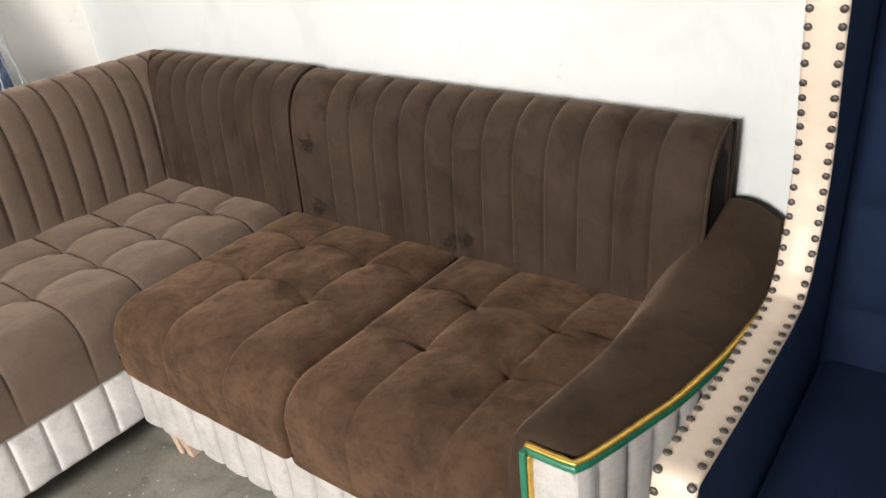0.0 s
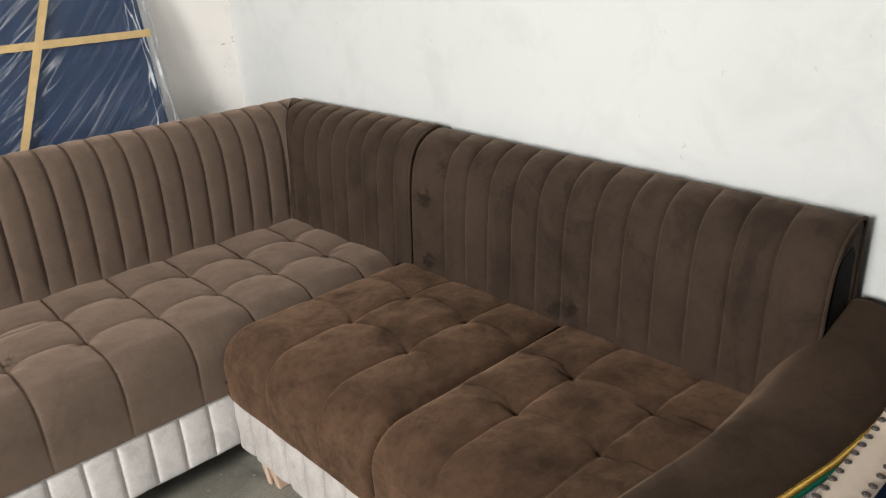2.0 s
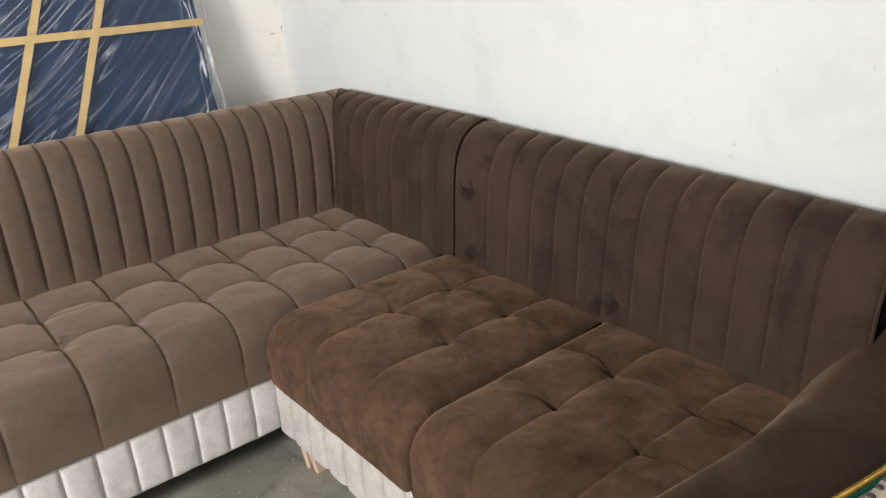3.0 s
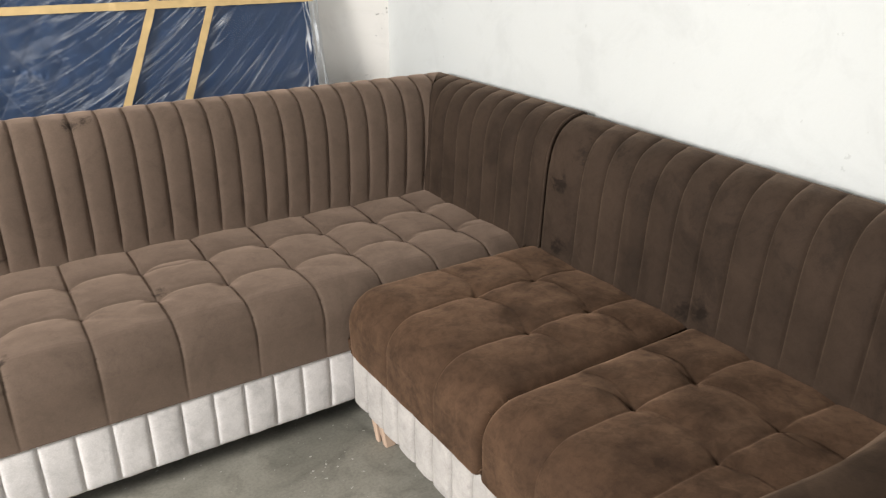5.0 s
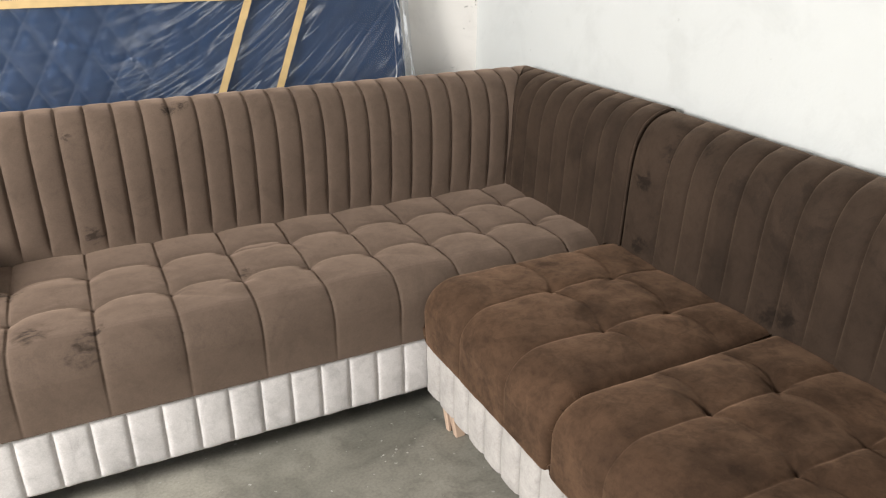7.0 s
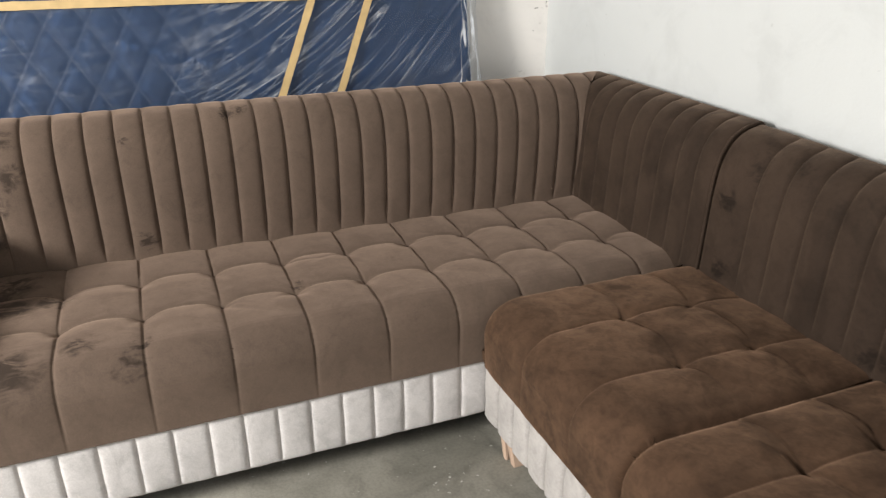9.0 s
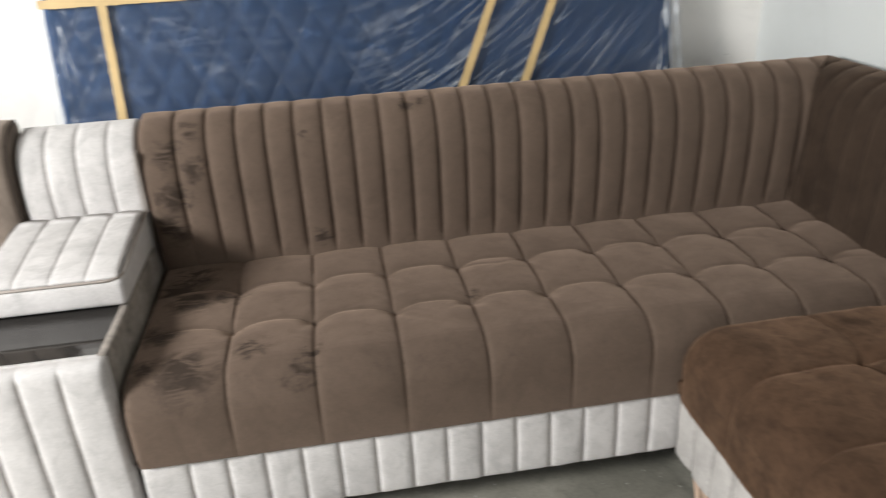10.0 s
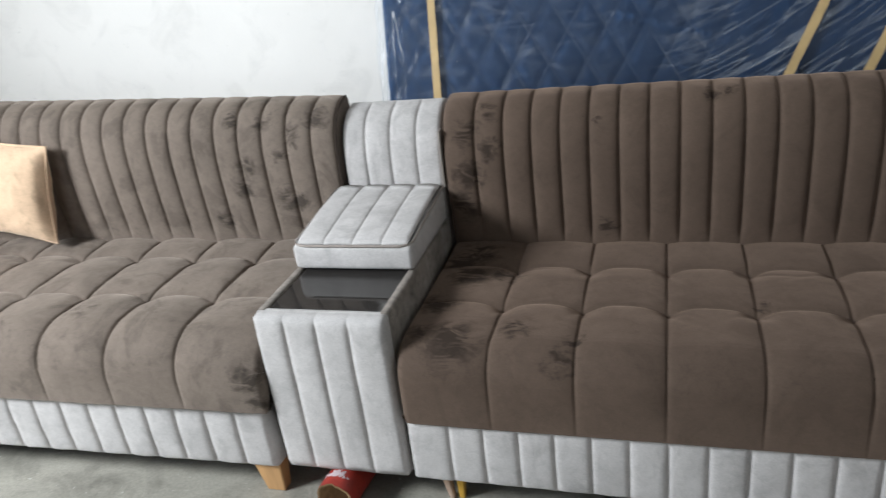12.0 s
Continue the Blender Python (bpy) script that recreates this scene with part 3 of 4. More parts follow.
def slat_leg(parent, x, y, top, w, d, lean, mat, name="leg", label=""):
    """A tapered, splayed leg standing on the floor."""
    bm = bmesh.new()
    rings = []
    for z, k in ((top, 1.0), (0.0, 0.62)):
        q = (top - z) / top
        cx, cy = x + lean[0] * q, y + lean[1] * q
        rings.append([bm.verts.new((cx + sx * w / 2 * k, cy + sy * d / 2 * k, z)) for sx, sy in ((-1, -1), (1, -1), (1, 1), (-1, 1))])
    bm.faces.new(rings[0])
    bm.faces.new(rings[1][::-1])
    for i in range(4):
        bm.faces.new((rings[0][i], rings[1][i], rings[1][(i + 1) % 4], rings[0][(i + 1) % 4]))
    bmesh.ops.recalc_face_normals(bm, faces=bm.faces[:])
    bmesh.ops.bevel(bm, geom=bm.edges[:], offset=0.003, segments=1, affect="EDGES")
    return part(name, bm, mat, parent, label)


def frame_box(parent, x0, x1, y0, y1, z0, z1):
    return part("frame", box_bm(x0, x1, y0, y1, z0, z1), LINING, parent, "dark lined inner frame")


# ---- long corner sofa, along the north wall ----
A_L, PITCH = -1.925, 0.19
corner_sofa = thing("corner_sofa", (-1.0, -0.1, 0), "long taupe velvet corner sofa, tufted seat, white channelled base", "sofa")
on_a = lambda a, z, s, i, j: (s, BACK_Y - a, z)
tufted_seat("seat_cushion", TAUPE, corner_sofa, A_L, BACK_X + 0.06, [(k - 9) * PITCH for k in range(0, 9)], [0.141, 0.338], 0.556, on_a, "taupe velvet seat tufted in squares", r0=0.016, r1=0.01, creases=3, wrinkle=0.0013, amp=0.0075, dip=0.009, groove=0.0032, arch=0.024)
channelled_base("base", IVORY, corner_sofa, [A_L + 0.003] + [-1.820 + 0.0822 * i for i in range(14)] + [-0.664], lambda a, z, s, i, j: (s, -0.398 - a, z), 0.05, "ivory velvet base with upright channels")
frame_box(corner_sofa, A_L + 0.02, BACK_X + 0.15, -0.345, 0.30, BASE_LOW + 0.002, BASE_TOP - 0.002)

loop_a, nf = back_loop(0.884, 0.168)
seams_a = [A_L, -1.834] + [-1.755 + 0.0758 * i for i in range(26)]
st_a = channel_stations(seams_a)
disp_a = channel_disp(st_a, seams_a, loop_a, nf, 0.009)


def mitred(a, z, s, i, j):
    """Both backrests run into the corner and are cut off along the mitre."""
    return (min(s, BACK_X + a), BACK_Y + a, z)


v, f = sweep(loop_a, st_a, mitred, disp_a, 0.012, 0.0)
mesh_part("backrest", v, f, TAUPE, corner_sofa, "taupe velvet backrest in upright channels")
part("edge_strip", box_bm(-1.9315, -1.9265, 0.150, 0.185, 0.655, 0.815, 0.002), PALE_PIPING, corner_sofa, "pale raw edge of the backrest")
seams_k = [-0.4935 + 0.0793 * i for i in range(12)]
st_k = channel_stations(seams_k)


def mitred_side(a, z, s, i, j):
    return (BACK_X + a, min(s, BACK_Y + a + 0.03 * max(0, min(1, (0.76 - z) / 0.2))), z)


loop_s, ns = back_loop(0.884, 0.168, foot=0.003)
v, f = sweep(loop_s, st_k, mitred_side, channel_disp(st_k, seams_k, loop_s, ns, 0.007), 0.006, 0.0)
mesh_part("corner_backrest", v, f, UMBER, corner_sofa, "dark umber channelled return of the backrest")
v, f = tube([(BACK_X + a - 0.004, -0.495, z + 0.001 * min(1, max(0, (z - 0.75) * 8))) for a, z in loop_s[:ns]], 0.0035)
mesh_part("piping", v, f, UMBER, corner_sofa, "dark piping cord")
for x, y in ((A_L + 0.1, -0.34), (A_L + 0.1, 0.22), (-0.2, 0.22)):
    slat_leg(corner_sofa, x - 0.045, y, BASE_LOW + 0.01, 0.022, 0.03, (0.02, -0.005), PALE_WOOD, label="pale splayed wooden leg")
    slat_leg(corner_sofa, x, y, BASE_LOW + 0.01, 0.024, 0.03, (0.0, 0.0), YELLOW_WOOD, label="yellow wooden leg")

# ---- two-seat section along the east wall ----
side_sofa = thing("side_sofa", (-0.35, -1.1, 0), "chocolate brown velvet two-seat section with one padded arm", "sofa")
on_b = lambda a, z, s, i, j: (BACK_X - a, s, z)
tufted_seat("seat_cushion", CHOCOLATE, side_sofa, -1.062, -0.435, [-0.885, -0.665], [0.155, 0.355], 0.625, on_b, "crumpled chocolate velvet cushion with buttons", z=0.476, low=0.294, amp=0.0075, groove=0.0020, dip=0.005, fold=0.0032, radius=0.09, r0=0.02, r1=0.035, wrinkle=0.0048, dome=0.018, creases=8, step=0.0075, arch=0.03)
tufted_seat("seat_cushion", CHOCOLATE, side_sofa, -1.64, -1.064, [-1.45, -1.246], [0.188, 0.372], 0.625, on_b, "crumpled chocolate velvet cushion with buttons", z=0.476, low=0.294, amp=0.0075, groove=0.0020, dip=0.005, fold=0.0032, radius=0.09, r0=0.025, r1=0.02, wrinkle=0.0048, dome=0.018, creases=8, step=0.0075, arch=0.03)
channelled_base("base", PEARL, side_sofa, [-1.60 + 0.0849 * i for i in range(15)], lambda a, z, s, i, j: (-0.672 - a, s, z), 0.05, "crushed pearl grey velvet base in channels", 0.013, top=0.294)
frame_box(side_sofa, -0.62, BACK_X + 0.14, -1.6, -0.50, BASE_LOW + 0.002, BASE_TOP - 0.002)
loop_b, nb = back_loop(0.860, 0.163, foot=0.003)
seams_b = [-1.670] + [-1.562 + 0.0841 * i for i in range(12)] + [-0.4965]
st_b = channel_stations(seams_b)
disp_b = channel_disp(st_b, seams_b, loop_b, nb, 0.009)
def rising(a, z, s, i, j):
    return (BACK_X + a, s, z + 0.046 * max(0, z - 0.46) * (s + 1.670) / 1.17)


v, f = sweep(loop_b, st_b, rising, disp_b, 0.004, 0.006)
mesh_part("backrest", v, f, UMBER, side_sofa, "dark umber velvet backrest in upright channels")
v, f = tube([(BACK_X + a, -1.672, z) for a, z in loop_b], 0.0035)
mesh_part("piping", v, f, UMBER, side_sofa)

hollow = [(BACK_X + a + 0.02, z) for a, z in loop_b[:nb] if 0.45 < z < 0.80] + [(BACK_X + 0.163 - 0.05, 0.81), (BACK_X + 0.163 - 0.034, 0.79), (BACK_X + 0.163 - 0.03, 0.45)]
mesh_part("end_panel", [(x, -1.6725, z) for x, z in hollow] + [(x, -1.665, z) for x, z in hollow],
          [tuple(range(len(hollow))), tuple(range(len(hollow), 2 * len(hollow)))] + [(k, (k + 1) % len(hollow), len(hollow) + (k + 1) % len(hollow), len(hollow) + k) for k in range(len(hollow))],
          LINING, side_sofa, "dark end panel of the backrest", False)

# padded arm: lofted along its length, outer side bowed
ARM_X = (-0.685, 0.075)


def arm_line(x):
    """Inner foot, outer edge, crown (place and height) and height of the outer edge at x."""
    q = (x - ARM_X[0]) / (ARM_X[1] - ARM_X[0])
    foot = float(np.interp(q, [0, 0.1, 0.5, 0.8, 1], [-1.585, -1.58, -1.568, -1.552, -1.542]))
    outer = float(np.interp(q, [0, 0.07, 0.25, 0.45, 0.65, 0.85, 1], [-1.712, -1.730, -1.770, -1.802, -1.820, -1.815, -1.782]))
    z_out = float(np.interp(q, [0, 0.3, 0.6, 0.8, 1], [0.597, 0.592, 0.605, 0.628, 0.655]))
    crown_y = float(np.interp(q, [0, 0.3, 0.6, 1], [-1.605, -1.635, -1.658, -1.672]))
    crown_z = float(np.interp(q, [0, 0.3, 0.6, 1], [0.604, 0.605, 0.618, 0.688]))
    return foot, outer, crown_y, crown_z, z_out


def arm_section(x, inset):
    yf, yo, yc, zc, zo = arm_line(x)
    pts = [(yf, 0.30), (yf, 0.455)]
    for t in (0.2, 0.4, 0.6, 0.8, 0.93):
        e = 0.016 * math.sin(math.pi * t) * (1 if yf - yc > 0.08 else 0.5)
        pts.append((yf + (yc - yf) * t ** 1.15 + e * 0.3, 0.455 + (zc - 0.455) * t ** 0.92 + e * 0.35))
    for t in (0.08, 0.25, 0.45, 0.65, 0.82, 0.94):
        pts.append((yc + (yo - yc) * t, zc + (zo - zc) * t ** 1.6 + 0.010 * math.sin(math.pi * t)))
    pts += [(yo - 0.003, zo - 0.004), (yo + 0.02, zo - 0.02), (yo + 0.02, 0.30)]
    c = (sum(p[0] for p in pts) / len(pts), 0.45)
    return [(p[0] + (c[0] - p[0]) * inset, p[1] + (c[1] - p[1]) * inset) for p in pts]


xs = [ARM_X[0] + (ARM_X[1] - ARM_X[0]) * t for t in (0, 0.006, 0.02, 0.045, *np.linspace(0.08, 0.96, 24), 0.985, 1)]
verts, faces = [], []
for i, x in enumerate(xs):
    ins = {0: 0.12, 1: 0.06, 2: 0.02, 3: 0.004}.get(i, 0.0)
    verts += [(x, y, z) for y, z in arm_section(x, ins)]
k = len(arm_section(0, 0))
faces = [(i * k + j, i * k + (j + 1) % k, (i + 1) * k + (j + 1) % k, (i + 1) * k + j) for i in range(len(xs) - 1) for j in range(k)]
faces += [tuple(range(k)), tuple(range((len(xs) - 1) * k, len(xs) * k))]
mesh_part("arm_pad", verts, faces, ARM_BROWN, side_sofa, "dark brown velvet arm pad")
# white channelled panel under the pad: front and bowed outer side
edge = [(ARM_X[0] - 0.006, -1.634)] + [(ARM_X[0] - 0.006, -1.67), (ARM_X[0] - 0.006, -1.712)] + [(x, arm_line(x)[1] - 0.006) for x in np.linspace(ARM_X[0] + 0.012, ARM_X[1], 30)]
edge_p, edge_s = resample(edge, 0.008)
verts, faces = [], []
for (x, y), s in zip(edge_p, edge_s):
    zt = arm_line(min(max(x, ARM_X[0]), ARM_X[1]))[4] - 0.012
    bulge = 0.006 * (1 - abs(2 * ((s / 0.062) % 1) - 1) ** 3)
    nx, ny = (-1, 0) if s < 0.07 else (0, -1)
    for z, q in ((zt, 0.4), (zt - 0.03, 1), (0.3, 1), (BASE_LOW + 0.02, 1), (BASE_LOW, 0.3)):
        verts.append((x + nx * bulge * q, y + ny * bulge * q, z))
    for z in (BASE_LOW, zt):
        verts.append((x + (0.03 if s < 0.07 else 0.0), y + (0.0 if s < 0.07 else 0.03), z))
n = len(edge_p)
faces = [(i * 7 + j, i * 7 + (j + 1) % 7, (i + 1) * 7 + (j + 1) % 7, (i + 1) * 7 + j) for i in range(n - 1) for j in range(7)]
faces += [tuple(range(7)), tuple(range((n - 1) * 7, n * 7))]
mesh_part("arm_panel", verts, faces, PEARL, side_sofa, "pearl grey channelled arm panel")


def ribbon(name, pts, half, proud, mat, parent, label):
    """A narrow moulding with a rounded face along a line of (place, outward)."""
    verts, faces = [], []
    for p, out in pts:
        p, out = Vector(p), Vector(out).normalized()
        for dz, q in ((-half, -0.004), (-half, proud * 0.6), (0, proud), (half, proud * 0.6), (half, -0.004)):
            verts.append(p + out * q + Vector((0, 0, dz)))
    n = len(pts)
    faces = [(i * 5 + j, i * 5 + (j + 1) % 5, (i + 1) * 5 + (j + 1) % 5, (i + 1) * 5 + j) for i in range(n - 1) for j in range(5)]
    faces += [tuple(range(5)), tuple(range((n - 1) * 5, n * 5))]
    return mesh_part(name, verts, faces, mat, parent, label)


trim_line = []
for (x, y), s in zip(edge_p, edge_s):
    zt = arm_line(min(max(x, ARM_X[0]), ARM_X[1]))[4]
    trim_line.append(((x, y, zt), (-1, 0, 0) if s < 0.07 else ((-0.7, -0.7, 0) if s < 0.095 else (0, -1, 0))))
ribbon("gold_trim", [((x, y, z - 0.003), o) for (x, y, z), o in trim_line], 0.0028, 0.007, GOLD, side_sofa, "shiny gold moulding")
ribbon("green_trim", [((x, y, z - 0.0135), o) for (x, y, z), o in trim_line], 0.0066, 0.009, GREEN, side_sofa, "glossy green moulding")
part("front_green_trim", box_bm(ARM_X[0] - 0.022, ARM_X[0] - 0.004, -1.641, -1.629, BASE_LOW, 0.588, 0.003), GREEN, side_sofa, "green upright moulding")
part("front_gold_trim", box_bm(ARM_X[0] - 0.020, ARM_X[0] - 0.004, -1.6475, -1.6415, BASE_LOW, 0.584, 0.002), GOLD, side_sofa, "gold upright moulding")
slat_leg(side_sofa, -0.655, -0.475, BASE_LOW + 0.01, 0.018, 0.028, (0.004, -0.018), PALE_WOOD, label="pale wooden leg slat")
slat_leg(side_sofa, -0.640, -0.515, BASE_LOW + 0.01, 0.05, 0.035, (0.006, -0.012), PALE_WOOD, label="pale wooden leg")
for x, y in ((0.0, -0.6), (0.0, -1.6), (-0.62, -1.62)):
    slat_leg(side_sofa, x, y, BASE_LOW + 0.01, 0.05, 0.05, (0.0, 0.0), PALE_WOOD, label="pale wooden leg")

# ---- long section beyond the console ----
C_R, C_L = -2.269, -3.86
long_sofa = thing("long_sofa", (-3.2, -0.1, 0), "grey-brown brushed velvet sofa section with tufted seat", "sofa")
cols_c = [-2.508 - 0.2095 * k for k in range(7)]
tufted_seat("seat_cushion", MOCHA, long_sofa, C_L, C_R, cols_c[::-1], [0.107, 0.345], 0.565, lambda a, z, s, i, j: (s, BACK_Y - a * (1 - 0.04 * (s + 2.3)), z), "mocha velvet seat tufted in squares", low=0.281, creases=3, wrinkle=0.0025, amp=0.015, groove=0.0045, arch=0.026, radius=0.115, r0=0.03, r1=0.012)
channelled_base("base", IVORY, long_sofa, [-2.298 - 0.0892 * (17 - i) for i in range(18)], lambda a, z, s, i, j: (s, -0.398 - a + 0.026 * (s + 2.3), z), 0.05, "ivory velvet base with upright channels", 0.006, 0.089, 0.281)
frame_box(long_sofa, C_L + 0.02, C_R - 0.02, -0.345, 0.30, BASE_LOW + 0.002, BASE_TOP - 0.002)
loop_c, ncf = back_loop(0.896, 0.168)
seams_c = [-2.238 - 0.0798 * (20 - i) for i in range(21)]
st_c = channel_stations(seams_c)
v, f = sweep(loop_c, st_c, lambda a, z, s, i, j: (s, BACK_Y + a, z + 0.08 * max(0, z - 0.46) * (-2.24 - s)), channel_disp(st_c, seams_c, loop_c, ncf, 0.009), 0.01, 0.012)
mesh_part("backrest", v, f, MOCHA, long_sofa, "mocha velvet backrest in upright channels")
v, f = tube([(-2.238, BACK_Y + a - 0.001, z + 0.001) for a, z in loop_c[:ncf]], 0.003)
mesh_part("piping", v, f, PIPING, long_sofa, "dark piping cord")
for x, y in ((-2.342, -0.365), (-2.4, 0.22), (-3.78, -0.33), (-3.78, 0.22)):
    slat_leg(long_sofa, x, y, BASE_LOW + 0.012, 0.085, 0.055, (0.012, -0.008), PINE, label="tapered varnished pine leg")

# ---- console between the sofas ----
X0, X1, FY = -2.268, -1.936, -0.398
console = thing("console", ((X0 + X1) / 2, -0.1, 0), "ivory velvet armrest console with a black glass tray", "console")
front_seams = [X0, X0 + 0.080, X0 + 0.160, X0 + 0.241, X1]
st_f = channel_stations(front_seams)
front, _ = resample([(0.0, 0.545), (0.004, 0.53), (0.006, 0.42), (0.004, 0.12), (-0.004, 0.099)], 0.03)
loop = np.r_[front, np.array([(-0.04, 0.099), (-0.04, 0.545)])]
d = channel_disp(st_f, front_seams, loop, len(front), 0.0048, power=4)
d[:, :len(front)] += 0.002 * np.array([[noise.noise((s * 20, z * 14, 7.7)) for _, z in front] for s in st_f])
v, f = sweep(loop, st_f, lambda a, z, s, i, j: (s, FY - a, z), d, 0.012, 0.012)
mesh_part("front_panel", v, f, IVORY, console, "ivory velvet front in upright channels")
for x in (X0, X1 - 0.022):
    part("side_panel", box_bm(x, x + 0.022, FY + 0.028, 0.30, 0.099, 0.547, 0.006), SHADED_PEARL, console, "crushed velvet side, shade put into its colour", True)
part("bottom_board", box_bm(X0 + 0.027, X1 - 0.027, FY + 0.042, 0.30, 0.1, 0.12), LINING, console)
tray = part("tray", box_bm(X0 + 0.0225, X1 - 0.0225, FY + 0.026, 0.15, 0.515, 0.5415, 0.001, 1), BLACK_GLASS, console, "glossy black glass tray")
# padded lid
LX0, LX1, LY0, LY1, LZ0, LZ1 = -2.262, -1.934, -0.164, 0.165, 0.550, 0.618


def lid_z(y, z):
    """The lid is a wedge, thicker towards the backrest."""
    return z + 0.11 * (y - LY0) * min(1, max(0, (z - LZ0) / (LZ1 - LZ0)))


lid_bm = box_bm(LX0, LX1, LY0, LY1, LZ0, LZ1, 0.014, 3)
for vert in lid_bm.verts:
    vert.co.z = lid_z(vert.co.y, vert.co.z)
lid = part("lid", lid_bm, IVORY, console, "ivory velvet padded lid", True)
lid_seams = [LX0 + 0.01, LX0 + 0.088, LX0 + 0.167, LX0 + 0.246, LX1 - 0.01]
st_l = channel_stations(lid_seams)
top_loop = np.array([(LY0 + 0.008, LZ1 - 0.002), (LY0 + 0.012, LZ1 + 0.003), (LY0 + 0.03, LZ1 + 0.008), (0.0, LZ1 + 0.013), (0.1, LZ1 + 0.011), (LY1 - 0.005, LZ1 + 0.006), (LY1 - 0.005, LZ1 - 0.002)])
fx, dx, _ = cell(st_l, lid_seams)
dl = np.zeros((len(st_l), len(top_loop)))
dl[:, 1:6] = (0.0032 * (1 - np.abs(2 * fx - 1) ** 2.6) - 0.002 * np.exp(-(dx / 0.003) ** 2))[:, None]
v, f = sweep(top_loop, st_l, lambda a, z, s, i, j: (s, a, lid_z(a, z)), dl, 0.008, 0.008)
mesh_part("lid_pad", v, f, IVORY, lid, "channelled top of the lid")
ring = [(LX0 + 0.003, LY1), (LX0 + 0.003, LY0 + 0.03), (LX0 + 0.012, LY0 + 0.010), (LX0 + 0.035, LY0 + 0.002), (LX1 - 0.035, LY0 + 0.002), (LX1 - 0.012, LY0 + 0.010), (LX1 - 0.003, LY0 + 0.03), (LX1 - 0.003, LY1)]
v, f = tube([(x, y, lid_z(y, LZ1 - 0.001)) for x, y in ring], 0.0035)
mesh_part("piping", v, f, PALE_PIPING, lid, "grey piping cord")
loop_k, nk = back_loop(0.872, 0.16)
post_seams = [-2.228, -2.158, -2.083, -2.005, -1.934]
st_p = channel_stations(post_seams)
v, f = sweep(loop_k, st_p, lambda a, z, s, i, j: (s, BACK_Y + 0.012 + a, z), channel_disp(st_p, post_seams, loop_k, nk, 0.0042), 0.008, 0.008)
mesh_part("back_panel", v, f, IVORY, console, "ivory velvet back panel in channels")
for x in (X0 + 0.05, X1 - 0.05):
    slat_leg(console, x, 0.2, 0.107, 0.05, 0.05, (0, 0), PINE, label="short wooden leg")

# ---- loose things round the sofas ----
pillow = thing("throw_pillow", (-3.36, 0.02, 0.5), "cream-gold satin throw pillow leaning on the backrest", "pillow")
N = 26
vs, fs = [], []
lean = Matrix.Translation((-3.418, 0.100, 0.696)) @ Euler((radians(-8), radians(7), radians(-4))).to_matrix().to_4x4()
for side in (1, -1):
    for i in range(N + 1):
        for j in range(N + 1):
            u, w = 2 * i / N - 1, 2 * j / N - 1
            pin = 1 - 0.07 * (1 - u * u) * abs(w) ** 2, 1 - 0.07 * (1 - w * w) * abs(u) ** 2
            th = 0.072 * (max(0, (1 - u * u) * (1 - w * w)) ** 0.42) + 0.004 * noise.noise((u * 4, w * 4, side * 3.0)) + 0.009 * u * u * (1 - u ** 8) * noise.noise((u * 2.5, w * 11, side * 5.0))
            vs.append(lean @ Vector((u * 0.2 * pin[1], -side * th, w * 0.160 * pin[0])))
M = (N + 1) ** 2
for b in (0, M):
    fs += [(b + i * (N + 1) + j, b + (i + 1) * (N + 1) + j, b + (i + 1) * (N + 1) + j + 1, b + i * (N + 1) + j + 1) for i in range(N) for j in range(N)]
mesh_part("cover", vs, fs, GOLD_CLOTH, pillow, "cream-gold satin cover")
rim = [lean @ Vector((0.2 * c[0], 0, 0.160 * c[1])) for c in [(-1, -1), (-0.5, -0.95), (0, -0.93), (0.5, -0.95), (1, -1), (0.95, -0.5), (0.93, 0), (0.95, 0.5), (1, 1), (0.5, 0.95), (0, 0.93), (-0.5, 0.95), (-1, 1), (-0.95, 0.5), (-0.93, 0), (-0.95, -0.5), (-1, -1)]]
v, f = tube(rim, 0.0035)
mesh_part("piping", v, f, GOLD_CLOTH, pillow, "gold corded edge")

# cardboard core painted red, lying under the console
core = thing("cardboard_tube", (-2.11, -0.33, 0), "red painted cardboard tube with ragged end under the console", "tube")
R, NS = 0.051, 28
yaw = radians(6)
dirn = Vector((math.sin(yaw), math.cos(yaw), 0))
side_v = Vector((math.cos(yaw), -math.sin(yaw), 0))
start = Vector((-2.126, -0.452, R))


def ring_at(d, r, ragged=0.0):
    out = []
    for j in range(NS):
        a = 2 * math.pi * j / NS
        e = ragged * noise.noise((math.cos(a) * 3, math.sin(a) * 3, 2.2))
        out.append(start + dirn * (d + e) + side_v * (r * math.cos(a)) + Vector((0, 0, r * math.sin(a))))
    return out


vs = ring_at(0.0, R, 0.012) + ring_at(0.06, R) + ring_at(0.42, R) + ring_at(0.42, R - 0.006) + ring_at(0.0, R - 0.006, 0.012)
fs = [(a * NS + j, a * NS + (j + 1) % NS, b * NS + (j + 1) % NS, b * NS + j) for a, b in ((0, 1), (1, 2)) for j in range(NS)]
mesh_part("red_shell", vs[:3 * NS], fs, RED, core, "red painted outside")
vs2 = ring_at(0.0, R - 0.0005, 0.012) + ring_at(0.0, R - 0.007, 0.012) + ring_at(0.42, R - 0.007)
fs2 = [(a * NS + j, a * NS + (j + 1) % NS, b * NS + (j + 1) % NS, b * NS + j) for a, b in ((0, 1), (1, 2)) for j in range(NS)]
mesh_part("cardboard_wall", vs2, fs2, CARDBOARD, core, "torn brown cardboard inside")
vs, fs = [], []
rs = random.Random(5)
